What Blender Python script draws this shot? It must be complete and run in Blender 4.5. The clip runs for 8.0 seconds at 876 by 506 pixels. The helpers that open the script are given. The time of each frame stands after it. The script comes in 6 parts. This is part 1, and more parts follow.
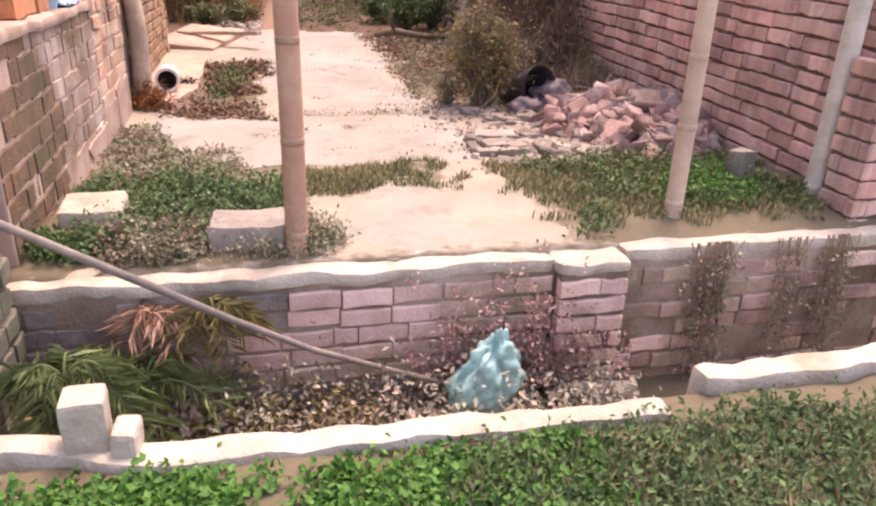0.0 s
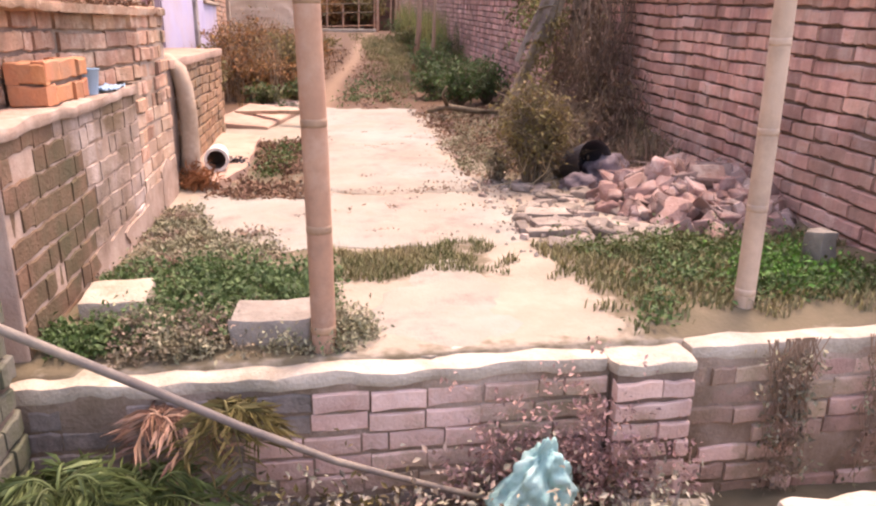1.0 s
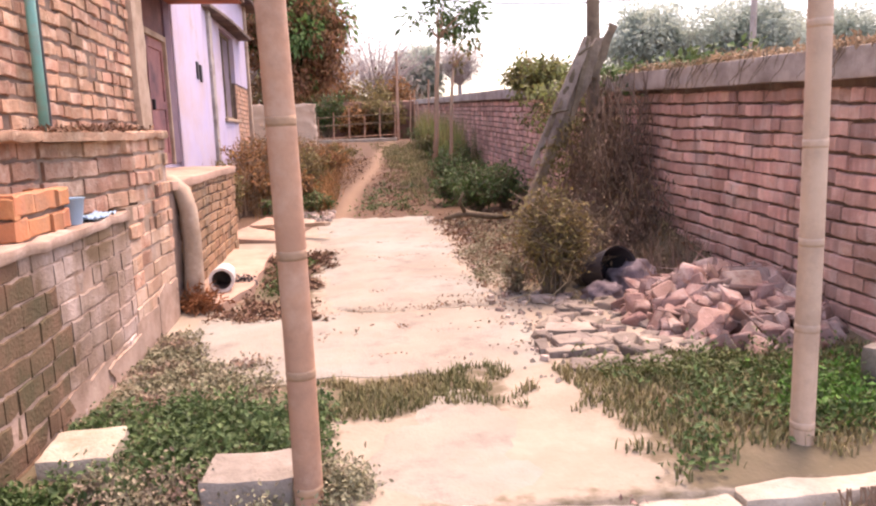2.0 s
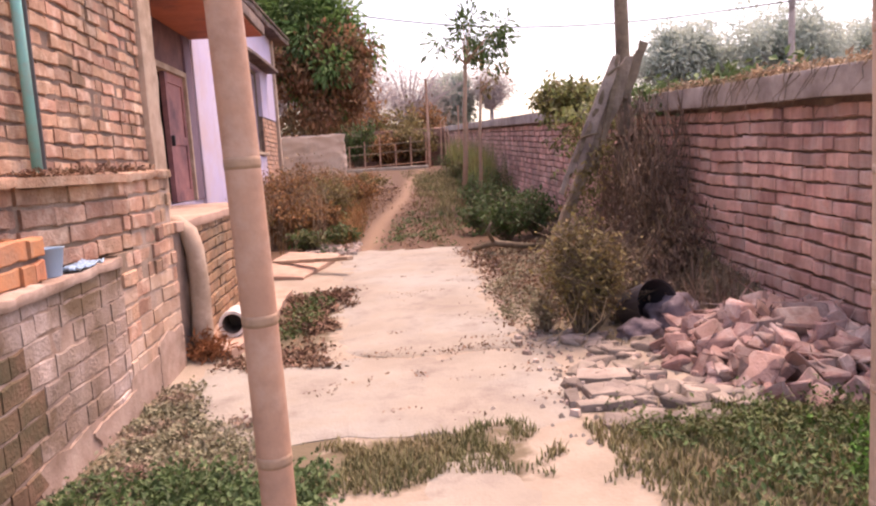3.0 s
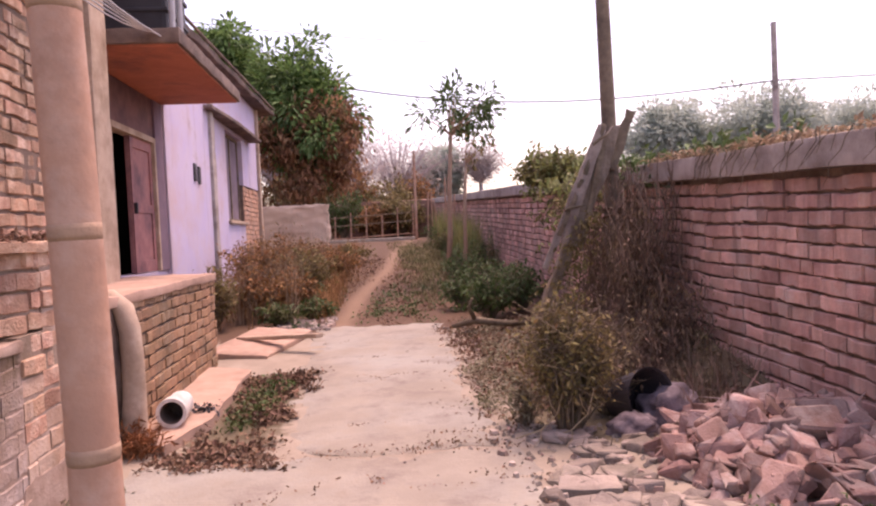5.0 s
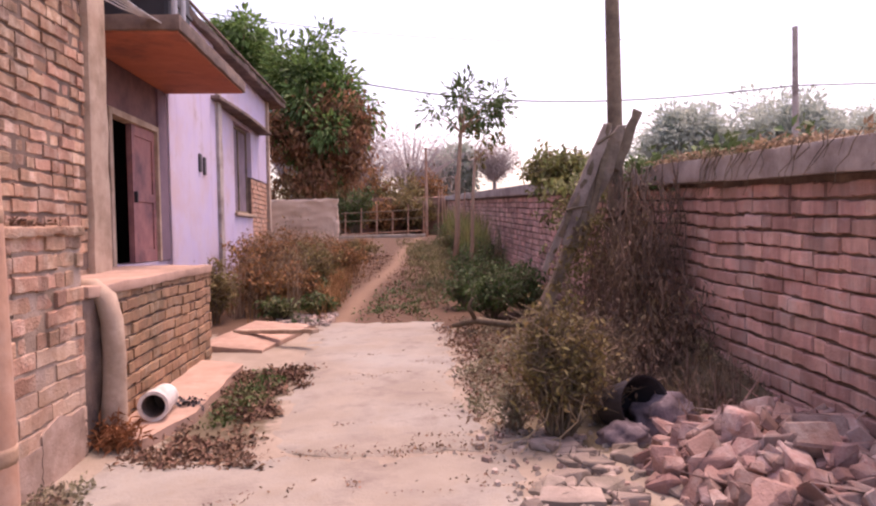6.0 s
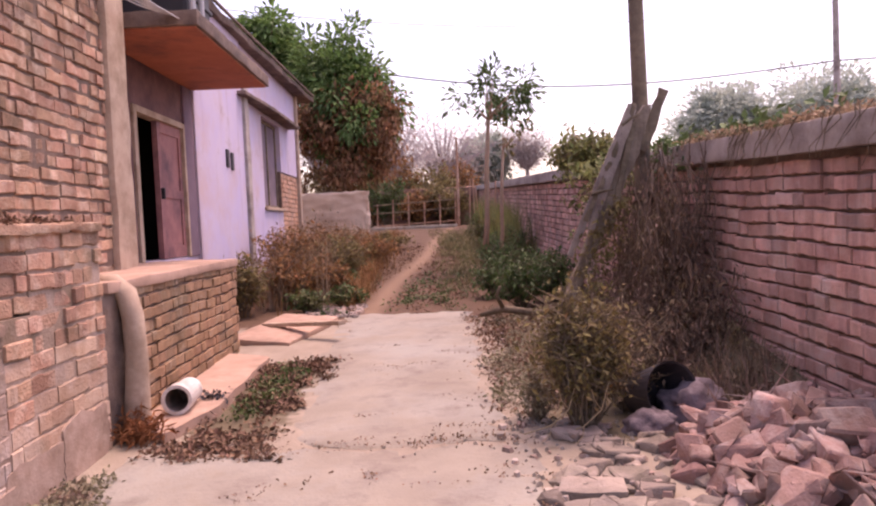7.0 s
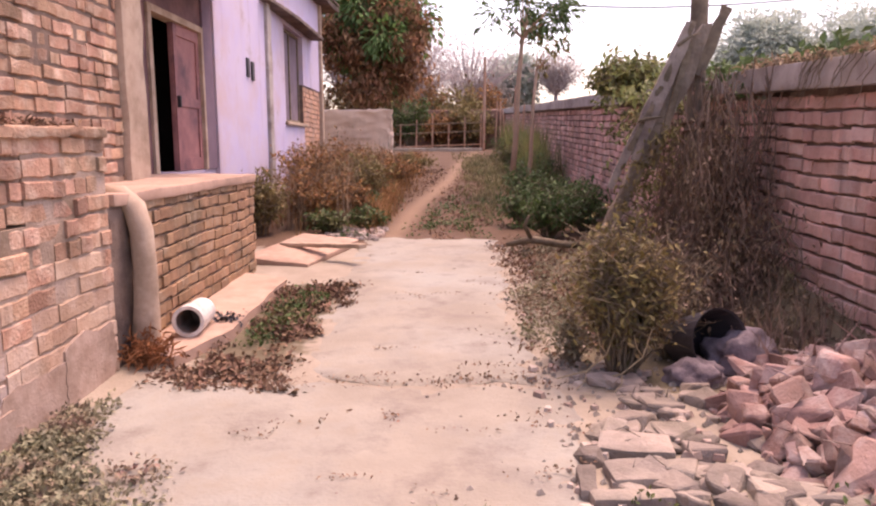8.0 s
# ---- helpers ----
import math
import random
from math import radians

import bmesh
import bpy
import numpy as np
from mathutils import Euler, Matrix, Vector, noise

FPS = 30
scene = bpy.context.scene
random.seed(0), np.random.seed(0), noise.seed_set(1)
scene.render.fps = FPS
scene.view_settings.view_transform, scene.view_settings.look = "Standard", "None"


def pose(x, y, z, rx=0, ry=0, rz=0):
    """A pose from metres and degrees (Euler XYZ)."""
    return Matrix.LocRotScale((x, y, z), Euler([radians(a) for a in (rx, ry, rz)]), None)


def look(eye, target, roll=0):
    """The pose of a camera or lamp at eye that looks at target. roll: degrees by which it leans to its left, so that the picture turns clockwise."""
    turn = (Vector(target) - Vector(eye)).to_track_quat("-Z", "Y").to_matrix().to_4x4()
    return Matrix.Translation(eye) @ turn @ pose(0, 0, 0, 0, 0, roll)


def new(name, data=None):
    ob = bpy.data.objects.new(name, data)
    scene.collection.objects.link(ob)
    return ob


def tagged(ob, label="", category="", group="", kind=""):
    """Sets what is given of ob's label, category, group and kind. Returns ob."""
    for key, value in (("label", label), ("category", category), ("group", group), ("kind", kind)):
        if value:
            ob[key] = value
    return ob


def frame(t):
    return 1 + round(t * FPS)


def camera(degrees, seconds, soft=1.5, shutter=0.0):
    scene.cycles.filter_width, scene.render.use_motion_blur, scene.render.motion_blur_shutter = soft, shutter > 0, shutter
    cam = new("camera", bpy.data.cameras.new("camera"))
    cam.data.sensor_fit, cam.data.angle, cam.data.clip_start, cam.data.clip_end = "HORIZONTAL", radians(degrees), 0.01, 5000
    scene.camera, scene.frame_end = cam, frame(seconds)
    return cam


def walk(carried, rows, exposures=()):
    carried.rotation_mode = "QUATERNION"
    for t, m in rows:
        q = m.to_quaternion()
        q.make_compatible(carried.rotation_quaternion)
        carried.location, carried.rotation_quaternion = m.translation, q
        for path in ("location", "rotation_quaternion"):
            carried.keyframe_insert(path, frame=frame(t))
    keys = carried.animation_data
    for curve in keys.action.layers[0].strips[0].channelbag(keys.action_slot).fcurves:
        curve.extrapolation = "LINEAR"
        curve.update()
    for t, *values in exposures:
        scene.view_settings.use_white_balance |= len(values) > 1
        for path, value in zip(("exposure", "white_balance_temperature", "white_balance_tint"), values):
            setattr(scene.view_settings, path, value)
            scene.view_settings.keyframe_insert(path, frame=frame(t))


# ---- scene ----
cam = camera(63.7, 8.0, soft=2.2)
PATH = [
    (0, (0.277, 0.104, 1.382), (0.738, 1.884, 0.595), 2.4),
    (0.5, (0.322, 0.231, 1.358), (0.692, 2.078, 0.688), 1.0),
    (1, (0.442, 0.405, 1.376), (0.747, 2.286, 0.768), 0.7),
    (1.5, (0.562, 0.575, 1.42), (0.825, 2.521, 1.04), -0.6),
    (1.7, (0.596, 0.639, 1.415), (0.846, 2.592, 1.064), -1.3),
    (2.8, (0.723, 1.17, 1.446), (0.934, 3.138, 1.158), -2.3),
    (3, (0.805, 1.197, 1.45), (0.942, 3.175, 1.191), -3.4),
    (3.5, (1.014, 1.37, 1.411), (1.035, 3.364, 1.261), -2.0),
    (4, (1.079, 1.524, 1.421), (1.189, 3.514, 1.254), -4.1),
    (4.5, (1.014, 1.639, 1.428), (1.121, 3.634, 1.322), -3.5),
    (4.7, (1.007, 1.702, 1.443), (1.18, 3.694, 1.384), -3.2),
    (6, (1.194, 1.911, 1.431), (1.33, 3.905, 1.367), -1.1),
    (6.5, (1.299, 1.974, 1.443), (1.35, 3.973, 1.401), -3.6),
    (7, (1.328, 1.995, 1.402), (1.361, 3.993, 1.315), -2.6),
    (7.5, (1.318, 2.097, 1.394), (1.265, 4.081, 1.146), -3.6),
    (8, (1.244, 2.402, 1.393), (1.22, 4.379, 1.092), -0.1),
]
EXPOSURES = [(0.0, 1.98, 7750, 28), (0.5, 2.06, 7850, 28), (1.5, 2.05, 7950, 29), (3.0, 1.76, 8150, 36), (5.0, 1.44, 7900, 43), (7.0, 1.38, 7800, 45), (7.5, 1.47, 7900, 42), (8.0, 1.62, 7950, 38)]
walk(cam, [(t, look(eye, target, roll)) for t, eye, target, roll in PATH], EXPOSURES)
# ---- light ----
world = bpy.data.worlds.new("sky")
scene.world = world
world.use_nodes = True
wn = world.node_tree.nodes
SUN_EL, SUN_AZ = 68.0, 40.0            # degrees; azimuth from +y towards +x
sky = wn.new("ShaderNodeTexSky")
sky.sky_type, sky.sun_disc = "NISHITA", False
sky.sun_elevation, sky.sun_rotation = radians(SUN_EL), radians(SUN_AZ)
sky.air_density, sky.dust_density, sky.ozone_density = 1.0, 3.0, 1.0
world.node_tree.links.new(sky.outputs[0], wn["Background"].inputs[0])
wn["Background"].inputs[1].default_value = 0.15
sun = new("sun", bpy.data.lights.new("sun", "SUN"))
sun.data.energy, sun.data.angle, sun.data.color = 0.8, radians(16.0), (1.0, 0.92, 0.82)
sd = Vector((math.sin(radians(SUN_AZ)) * math.cos(radians(SUN_EL)), math.cos(radians(SUN_AZ)) * math.cos(radians(SUN_EL)), math.sin(radians(SUN_EL))))
sun.matrix_world = look(tuple(sd * 40), (0, 0, 0))


# ---- materials ----
def mat(name, c1, c2, scale=6.0, c3=None, stain=1.2, rough=0.9, bump=0.3, grain=60.0, rnd=0.0, isl=0.0, amount=0.45, metal=0.0, spec=0.3, trans=0.0, c4=None, stain4=2.5, amount4=0.4, streak=None, drip=0.42):
    """Noise between c1 and c2, blotches of c3 at the scale stain, fine relief, and a change of value from piece to piece."""
    m = bpy.data.materials.new(name)
    m.use_nodes = True
    nt = m.node_tree
    N, L = nt.nodes, nt.links
    bs = N["Principled BSDF"]
    geo = N.new("ShaderNodeNewGeometry")
    n1 = N.new("ShaderNodeTexNoise")
    n1.inputs["Scale"].default_value, n1.inputs["Detail"].default_value, n1.inputs["Roughness"].default_value = scale, 6.0, 0.65
    L.new(geo.outputs["Position"], n1.inputs["Vector"])
    mix = N.new("ShaderNodeMix")
    mix.data_type = "RGBA"
    mr = N.new("ShaderNodeMapRange")
    mr.inputs[1].default_value, mr.inputs[2].default_value = 0.32, 0.68
    L.new(n1.outputs[0], mr.inputs[0])
    L.new(mr.outputs[0], mix.inputs[0])
    mix.inputs[6].default_value, mix.inputs[7].default_value = (*c1, 1), (*c2, 1)
    col = mix.outputs[2]
    for c3, stain, amount in ((c3, stain, amount), (c4, stain4, amount4)):
        if not c3:
            continue
        n3 = N.new("ShaderNodeTexNoise")
        n3.inputs["Scale"].default_value, n3.inputs["Detail"].default_value, n3.inputs["Roughness"].default_value = stain, 8.0, 0.7
        L.new(geo.outputs["Position"], n3.inputs["Vector"])
        r3 = N.new("ShaderNodeMapRange")
        r3.inputs[1].default_value, r3.inputs[2].default_value = 1.0 - amount - 0.08, 1.0 - amount + 0.14
        L.new(n3.outputs[0], r3.inputs[0])
        m3 = N.new("ShaderNodeMix")
        m3.data_type = "RGBA"
        L.new(r3.outputs[0], m3.inputs[0])
        L.new(col, m3.inputs[6])
        m3.inputs[7].default_value = (*c3, 1)
        col = m3.outputs[2]
    if streak:
        sc = N.new("ShaderNodeVectorMath")
        sc.operation = "MULTIPLY"
        sc.inputs[1].default_value = (4.0, 4.0, 0.45)
        L.new(geo.outputs["Position"], sc.inputs[0])
        n5 = N.new("ShaderNodeTexNoise")
        n5.inputs["Scale"].default_value, n5.inputs["Detail"].default_value, n5.inputs["Roughness"].default_value = 1.0, 6.0, 0.6
        L.new(sc.outputs[0], n5.inputs["Vector"])
        r5 = N.new("ShaderNodeMapRange")
        r5.inputs[1].default_value, r5.inputs[2].default_value, r5.inputs[4].default_value = 1.0 - drip - 0.06, 1.0 - drip + 0.14, 0.75
        L.new(n5.outputs[0], r5.inputs[0])
        m5 = N.new("ShaderNodeMix")
        m5.data_type = "RGBA"
        L.new(r5.outputs[0], m5.inputs[0])
        L.new(col, m5.inputs[6])
        m5.inputs[7].default_value = (*streak, 1)
        col = m5.outputs[2]
    if rnd or isl:
        hs = N.new("ShaderNodeHueSaturation")
        oi = N.new("ShaderNodeObjectInfo")
        add = N.new("ShaderNodeMath")
        add.operation = "ADD"
        L.new(oi.outputs["Random"], add.inputs[0])
        L.new(geo.outputs["Random Per Island"], add.inputs[1])
        fr = N.new("ShaderNodeMath")
        fr.operation = "FRACT"
        L.new(add.outputs[0], fr.inputs[0])
        k = max(rnd, isl)
        rv = N.new("ShaderNodeMapRange")
        rv.inputs[3].default_value, rv.inputs[4].default_value = 1.0 - k, 1.0 + k
        L.new(fr.outputs[0], rv.inputs[0])
        L.new(rv.outputs[0], hs.inputs["Value"])
        rh = N.new("ShaderNodeMath")
        rh.operation = "MULTIPLY_ADD"
        f2 = N.new("ShaderNodeMath")
        f2.operation = "MULTIPLY"
        f2.inputs[1].default_value = 7.31
        L.new(fr.outputs[0], f2.inputs[0])
        f3 = N.new("ShaderNodeMath")
        f3.operation = "FRACT"
        L.new(f2.outputs[0], f3.inputs[0])
        L.new(f3.outputs[0], rh.inputs[0])
        rh.inputs[1].default_value, rh.inputs[2].default_value = 0.05 * k, 0.5 - 0.025 * k
        L.new(rh.outputs[0], hs.inputs["Hue"])
        L.new(col, hs.inputs["Color"])
        col = hs.outputs[0]
    L.new(col, bs.inputs["Base Color"])
    bs.inputs["Roughness"].default_value, bs.inputs["Metallic"].default_value = rough, metal
    bs.inputs["Specular IOR Level"].default_value = spec
    if bump:
        nb = N.new("ShaderNodeTexNoise")
        nb.inputs["Scale"].default_value, nb.inputs["Detail"].default_value = grain, 5.0
        L.new(geo.outputs["Position"], nb.inputs["Vector"])
        ad = N.new("ShaderNodeMath")
        ad.operation = "ADD"
        L.new(nb.outputs[0], ad.inputs[0])
        L.new(n1.outputs[0], ad.inputs[1])
        b = N.new("ShaderNodeBump")
        b.inputs["Strength"].default_value, b.inputs["Distance"].default_value = bump, 0.009
        L.new(ad.outputs[0], b.inputs["Height"])
        L.new(b.outputs[0], bs.inputs["Normal"])
    if trans:
        tr = N.new("ShaderNodeBsdfTranslucent")
        L.new(col, tr.inputs[0])
        ms = N.new("ShaderNodeMixShader")
        ms.inputs[0].default_value = trans
        L.new(bs.outputs[0], ms.inputs[1])
        L.new(tr.outputs[0], ms.inputs[2])
        L.new(ms.outputs[0], N["Material Output"].inputs[0])
    return m


M_BRICK = mat("old_brick", (0.76, 0.47, 0.39), (0.55, 0.29, 0.23), 5, (0.42, 0.26, 0.21), 1.1, rnd=0.24, amount=0.48, bump=0.8, c4=(0.62, 0.48, 0.42), stain4=3.0, amount4=0.42, streak=(0.24, 0.14, 0.12), drip=0.45)
M_BRICK_L = mat("house_brick", (0.53, 0.32, 0.22), (0.37, 0.195, 0.13), 8, (0.22, 0.145, 0.095), 1.8, rnd=0.3, amount=0.47, bump=1.2, c4=(0.62, 0.47, 0.36), stain4=4.5, amount4=0.43, streak=(0.22, 0.145, 0.095), drip=0.38)
M_BRICK_D = mat("ditch_brick", (0.74, 0.53, 0.46), (0.60, 0.38, 0.31), 7, (0.36, 0.26, 0.16), 1.3, rnd=0.16, amount=0.44, bump=0.7, c4=(0.27, 0.22, 0.14), stain4=1.3, amount4=0.43)
M_BRICK_DL = mat("damp_ditch_brick", (0.36, 0.30, 0.265), (0.24, 0.19, 0.165), 5, (0.50, 0.38, 0.33), 2.0, rnd=0.14, amount=0.42, bump=0.8, c4=(0.12, 0.10, 0.085), stain4=1.8, amount4=0.5)
M_BRICK_DR = mat("rooty_ditch_brick", (0.56, 0.37, 0.31), (0.40, 0.245, 0.20), 5, (0.30, 0.215, 0.15), 1.5, rnd=0.18, amount=0.47, bump=0.8, c4=(0.20, 0.145, 0.11), stain4=2.2, amount4=0.45)
M_BRICK_P = mat("porch_brick", (0.40, 0.24, 0.14), (0.25, 0.14, 0.08), 8, (0.16, 0.115, 0.07), 2.0, rnd=0.18, amount=0.46, bump=0.6, c4=(0.50, 0.37, 0.26), stain4=4, amount4=0.40)
M_BRICK_W = mat("limed_brick", (0.52, 0.385, 0.32), (0.38, 0.26, 0.20), 4, (0.64, 0.52, 0.47), 1.8, rnd=0.12, amount=0.48, bump=1.0, c4=(0.15, 0.10, 0.06), stain4=0.8, amount4=0.53)
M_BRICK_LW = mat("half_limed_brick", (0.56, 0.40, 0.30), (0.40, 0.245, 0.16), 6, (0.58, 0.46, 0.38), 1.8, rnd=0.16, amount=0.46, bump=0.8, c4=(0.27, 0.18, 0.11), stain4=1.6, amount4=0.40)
M_LIME = mat("limed_mortar", (0.50, 0.385, 0.32), (0.34, 0.25, 0.19), 6, (0.15, 0.10, 0.06), 0.8, bump=0.8, amount=0.53)
M_MORTAR = mat("mortar", (0.24, 0.17, 0.13), (0.15, 0.10, 0.08), 9, (0.10, 0.075, 0.06), 2.0, bump=0.6)
M_BRICK_MOSS = mat("mossy_rendered_brick", (0.225, 0.125, 0.078), (0.14, 0.08, 0.05), 5, (0.31, 0.175, 0.12), 2.2, rnd=0.06, amount=0.45, bump=0.9, c4=(0.09, 0.075, 0.04), stain4=1.6, amount4=0.5)
M_DAMP = mat("damp_grey_plaster", (0.20, 0.175, 0.155), (0.14, 0.12, 0.10), 5, (0.10, 0.11, 0.06), 2.2, bump=0.6, amount=0.5)
M_PLASTER = mat("worn_plaster", (0.50, 0.38, 0.31), (0.40, 0.27, 0.21), 5, (0.20, 0.13, 0.09), 1.4, bump=0.5, amount=0.46)
M_PLASTER_PIER = mat("pale_plaster", (0.52, 0.40, 0.30), (0.42, 0.30, 0.22), 6, (0.26, 0.18, 0.12), 2.0, bump=0.4)
M_CONC = mat("concrete", (0.48, 0.42, 0.38), (0.38, 0.32, 0.28), 5, (0.18, 0.14, 0.12), 1.6, bump=0.4)
M_CAP = mat("pale_mortar_cap", (0.53, 0.46, 0.38), (0.40, 0.33, 0.26), 6, (0.28, 0.23, 0.165), 2.5, bump=0.8, amount=0.43, c4=(0.22, 0.21, 0.12), stain4=1.6, amount4=0.34)
M_SLAB = mat("dusty_slab", (0.33, 0.29, 0.235), (0.25, 0.217, 0.176), 1.8, (0.325, 0.325, 0.295), 0.6, bump=0.6, amount=0.47, c4=(0.185, 0.145, 0.12), stain4=2.4, amount4=0.42)
M_APRON = mat("apron_concrete", (0.50, 0.34, 0.26), (0.42, 0.27, 0.20), 4, (0.30, 0.2, 0.15), 1.8, bump=0.3)
M_PURPLE = mat("lilac_wash", (0.51, 0.455, 0.63), (0.58, 0.51, 0.60), 1.6, (0.54, 0.41, 0.42), 0.7, bump=0.3, amount=0.46, c4=(0.28, 0.21, 0.21), stain4=1.6, amount4=0.34, streak=(0.34, 0.25, 0.27), drip=0.36)
M_JAMB = mat("jamb_shade_mauve", (0.20, 0.135, 0.17), (0.15, 0.10, 0.13), 3, (0.28, 0.19, 0.22), 1.5, bump=0.25, amount=0.4)
M_SHUTTER = mat("grey_mauve_paint", (0.25, 0.19, 0.22), (0.20, 0.15, 0.18), 3, (0.15, 0.11, 0.12), 2, bump=0.2)
M_BRICK_E = mat("bare_end_brick", (0.60, 0.36, 0.25), (0.50, 0.28, 0.18), 6, (0.40, 0.28, 0.22), 2, rnd=0.15, bump=0.6)
M_REDWASH = mat("brown_wash", (0.23, 0.125, 0.12), (0.17, 0.09, 0.09), 3, (0.12, 0.07, 0.075), 1.5, bump=0.25, amount=0.5)
M_SOFFIT = mat("red_soffit", (0.52, 0.18, 0.105), (0.42, 0.135, 0.08), 3, (0.19, 0.085, 0.07), 1.3, bump=0.25, amount=0.42)
M_DOOR = mat("door_wood", (0.42, 0.19, 0.17), (0.30, 0.125, 0.12), 6, (0.15, 0.075, 0.085), 1.8, bump=0.2, rough=0.7)
# sooty roof tone, also used as painted shade behind the chute and in the pipe
M_ROOF = mat("roof_soot_and_shade", (0.26, 0.19, 0.15), (0.17, 0.12, 0.10), 5, (0.09, 0.065, 0.055), 2.0, bump=0.6, amount=0.5)
M_CREEP = mat("creeper_leaf", (0.27, 0.18, 0.135), (0.16, 0.11, 0.085), 3, (0.24, 0.19, 0.10), 1.5, isl=0.45, bump=0, rough=0.8, trans=0.2)
M_STRAW = mat("straw_leaf", (0.42, 0.31, 0.20), (0.26, 0.18, 0.12), 3, isl=0.4, bump=0, rough=0.8, trans=0.2)
M_TRUNK = mat("bare_trunk", (0.33, 0.26, 0.195), (0.20, 0.155, 0.12), 9, (0.15, 0.11, 0.075), 3, bump=0.9, grain=35, streak=(0.10, 0.075, 0.055), drip=0.45)
M_BOARD = mat("grey_board", (0.40, 0.335, 0.285), (0.28, 0.225, 0.185), 7, (0.16, 0.12, 0.10), 2.5, bump=0.7, grain=50, streak=(0.14, 0.10, 0.085), drip=0.45)
M_DARK = mat("room_shade_black", (0.03, 0.02, 0.02), (0.02, 0.015, 0.015), 4, bump=0)
M_WOOD = mat("grey_wood", (0.26, 0.20, 0.14), (0.16, 0.12, 0.085), 14, (0.10, 0.08, 0.06), 3, bump=0.6, grain=90)
M_BARK = mat("bark", (0.24, 0.19, 0.13), (0.14, 0.105, 0.075), 12, (0.10, 0.08, 0.05), 3, bump=0.9, grain=40)
M_BAMBOO_PALE = mat("pale_bamboo", (0.62, 0.46, 0.35), (0.52, 0.36, 0.26), 3, (0.40, 0.29, 0.22), 2.2, bump=0.3, rough=0.7, grain=40)
M_BAMBOO = mat("bamboo", (0.52, 0.30, 0.20), (0.41, 0.225, 0.15), 3, (0.30, 0.18, 0.13), 2.2, bump=0.3, rough=0.7, grain=40, c4=(0.55, 0.37, 0.28), stain4=3.5, amount4=0.42)
M_NODE = mat("bamboo_node", (0.44, 0.28, 0.18), (0.33, 0.21, 0.14), 9, bump=0.3, rough=0.7)
M_WHITEPOLE = mat("limewashed_pole", (0.64, 0.58, 0.50), (0.54, 0.47, 0.40), 5, (0.40, 0.33, 0.26), 4, bump=0.2, rough=0.7)
M_STONE = mat("grey_stone", (0.35, 0.305, 0.26), (0.25, 0.215, 0.18), 8, (0.18, 0.15, 0.125), 3, rnd=0.25, bump=0.7)
M_FLAT = mat("weathered_flat_stone", (0.28, 0.235, 0.20), (0.19, 0.155, 0.13), 7, (0.36, 0.29, 0.24), 2.5, rnd=0.35, bump=0.8, amount=0.45, c4=(0.13, 0.11, 0.08), stain4=2.2, amount4=0.4)
M_RUBBLE = mat("brick_rubble", (0.38, 0.235, 0.205), (0.26, 0.15, 0.125), 9, (0.46, 0.38, 0.345), 4, rnd=0.35, bump=0.7, amount=0.48, c4=(0.22, 0.16, 0.13), stain4=2.5, amount4=0.38)
M_LEAF = mat("green_leaf", (0.11, 0.17, 0.065), (0.065, 0.11, 0.04), 5, isl=0.45, bump=0, rough=0.6, trans=0.25)
M_LEAF_B = mat("bright_leaf", (0.09, 0.22, 0.04), (0.06, 0.16, 0.03), 5, isl=0.4, bump=0, rough=0.6, trans=0.25)
M_LEAF_D = mat("dark_leaf", (0.085, 0.14, 0.045), (0.055, 0.10, 0.03), 4, (0.18, 0.115, 0.05), 0.5, isl=0.45, bump=0, rough=0.55, trans=0.2, amount=0.42)
M_LEAF_DRY = mat("dry_leaf", (0.36, 0.19, 0.08), (0.19, 0.10, 0.045), 6, isl=0.5, bump=0, rough=0.8, trans=0.25)
M_LEAF_OLIVE = mat("olive_leaf", (0.25, 0.205, 0.085), (0.16, 0.135, 0.055), 5, (0.24, 0.145, 0.07), 2.0, isl=0.45, bump=0, rough=0.7, trans=0.25)
M_LEAF_VINE = mat("vine_leaf", (0.24, 0.27, 0.10), (0.14, 0.17, 0.06), 4, (0.22, 0.15, 0.08), 1.5, isl=0.45, bump=0, rough=0.6, trans=0.3)
M_LEAF_GREY = mat("pale_weed_leaf", (0.30, 0.28, 0.19), (0.16, 0.16, 0.085), 6, (0.30, 0.18, 0.15), 3, isl=0.5, bump=0, rough=0.7, trans=0.2)
M_LEAF_MANGO = mat("mango_leaf", (0.17, 0.29, 0.09), (0.10, 0.19, 0.06), 2, (0.08, 0.13, 0.05), 0.7, isl=0.5, bump=0, rough=0.5, trans=0.35, amount=0.42)
M_LEAF_RUST = mat("rusty_leaf", (0.36, 0.19, 0.10), (0.22, 0.12, 0.065), 2, (0.15, 0.17, 0.07), 0.7, isl=0.5, bump=0, rough=0.7, trans=0.3, amount=0.40)
# distance haze is put into these pale leaf and bark colours
M_LEAF_FAR = mat("hazed_leaf", (0.46, 0.52, 0.45), (0.40, 0.46, 0.40), 0.5, isl=0.06, bump=0, rough=1.0, spec=0.0, trans=0.5)
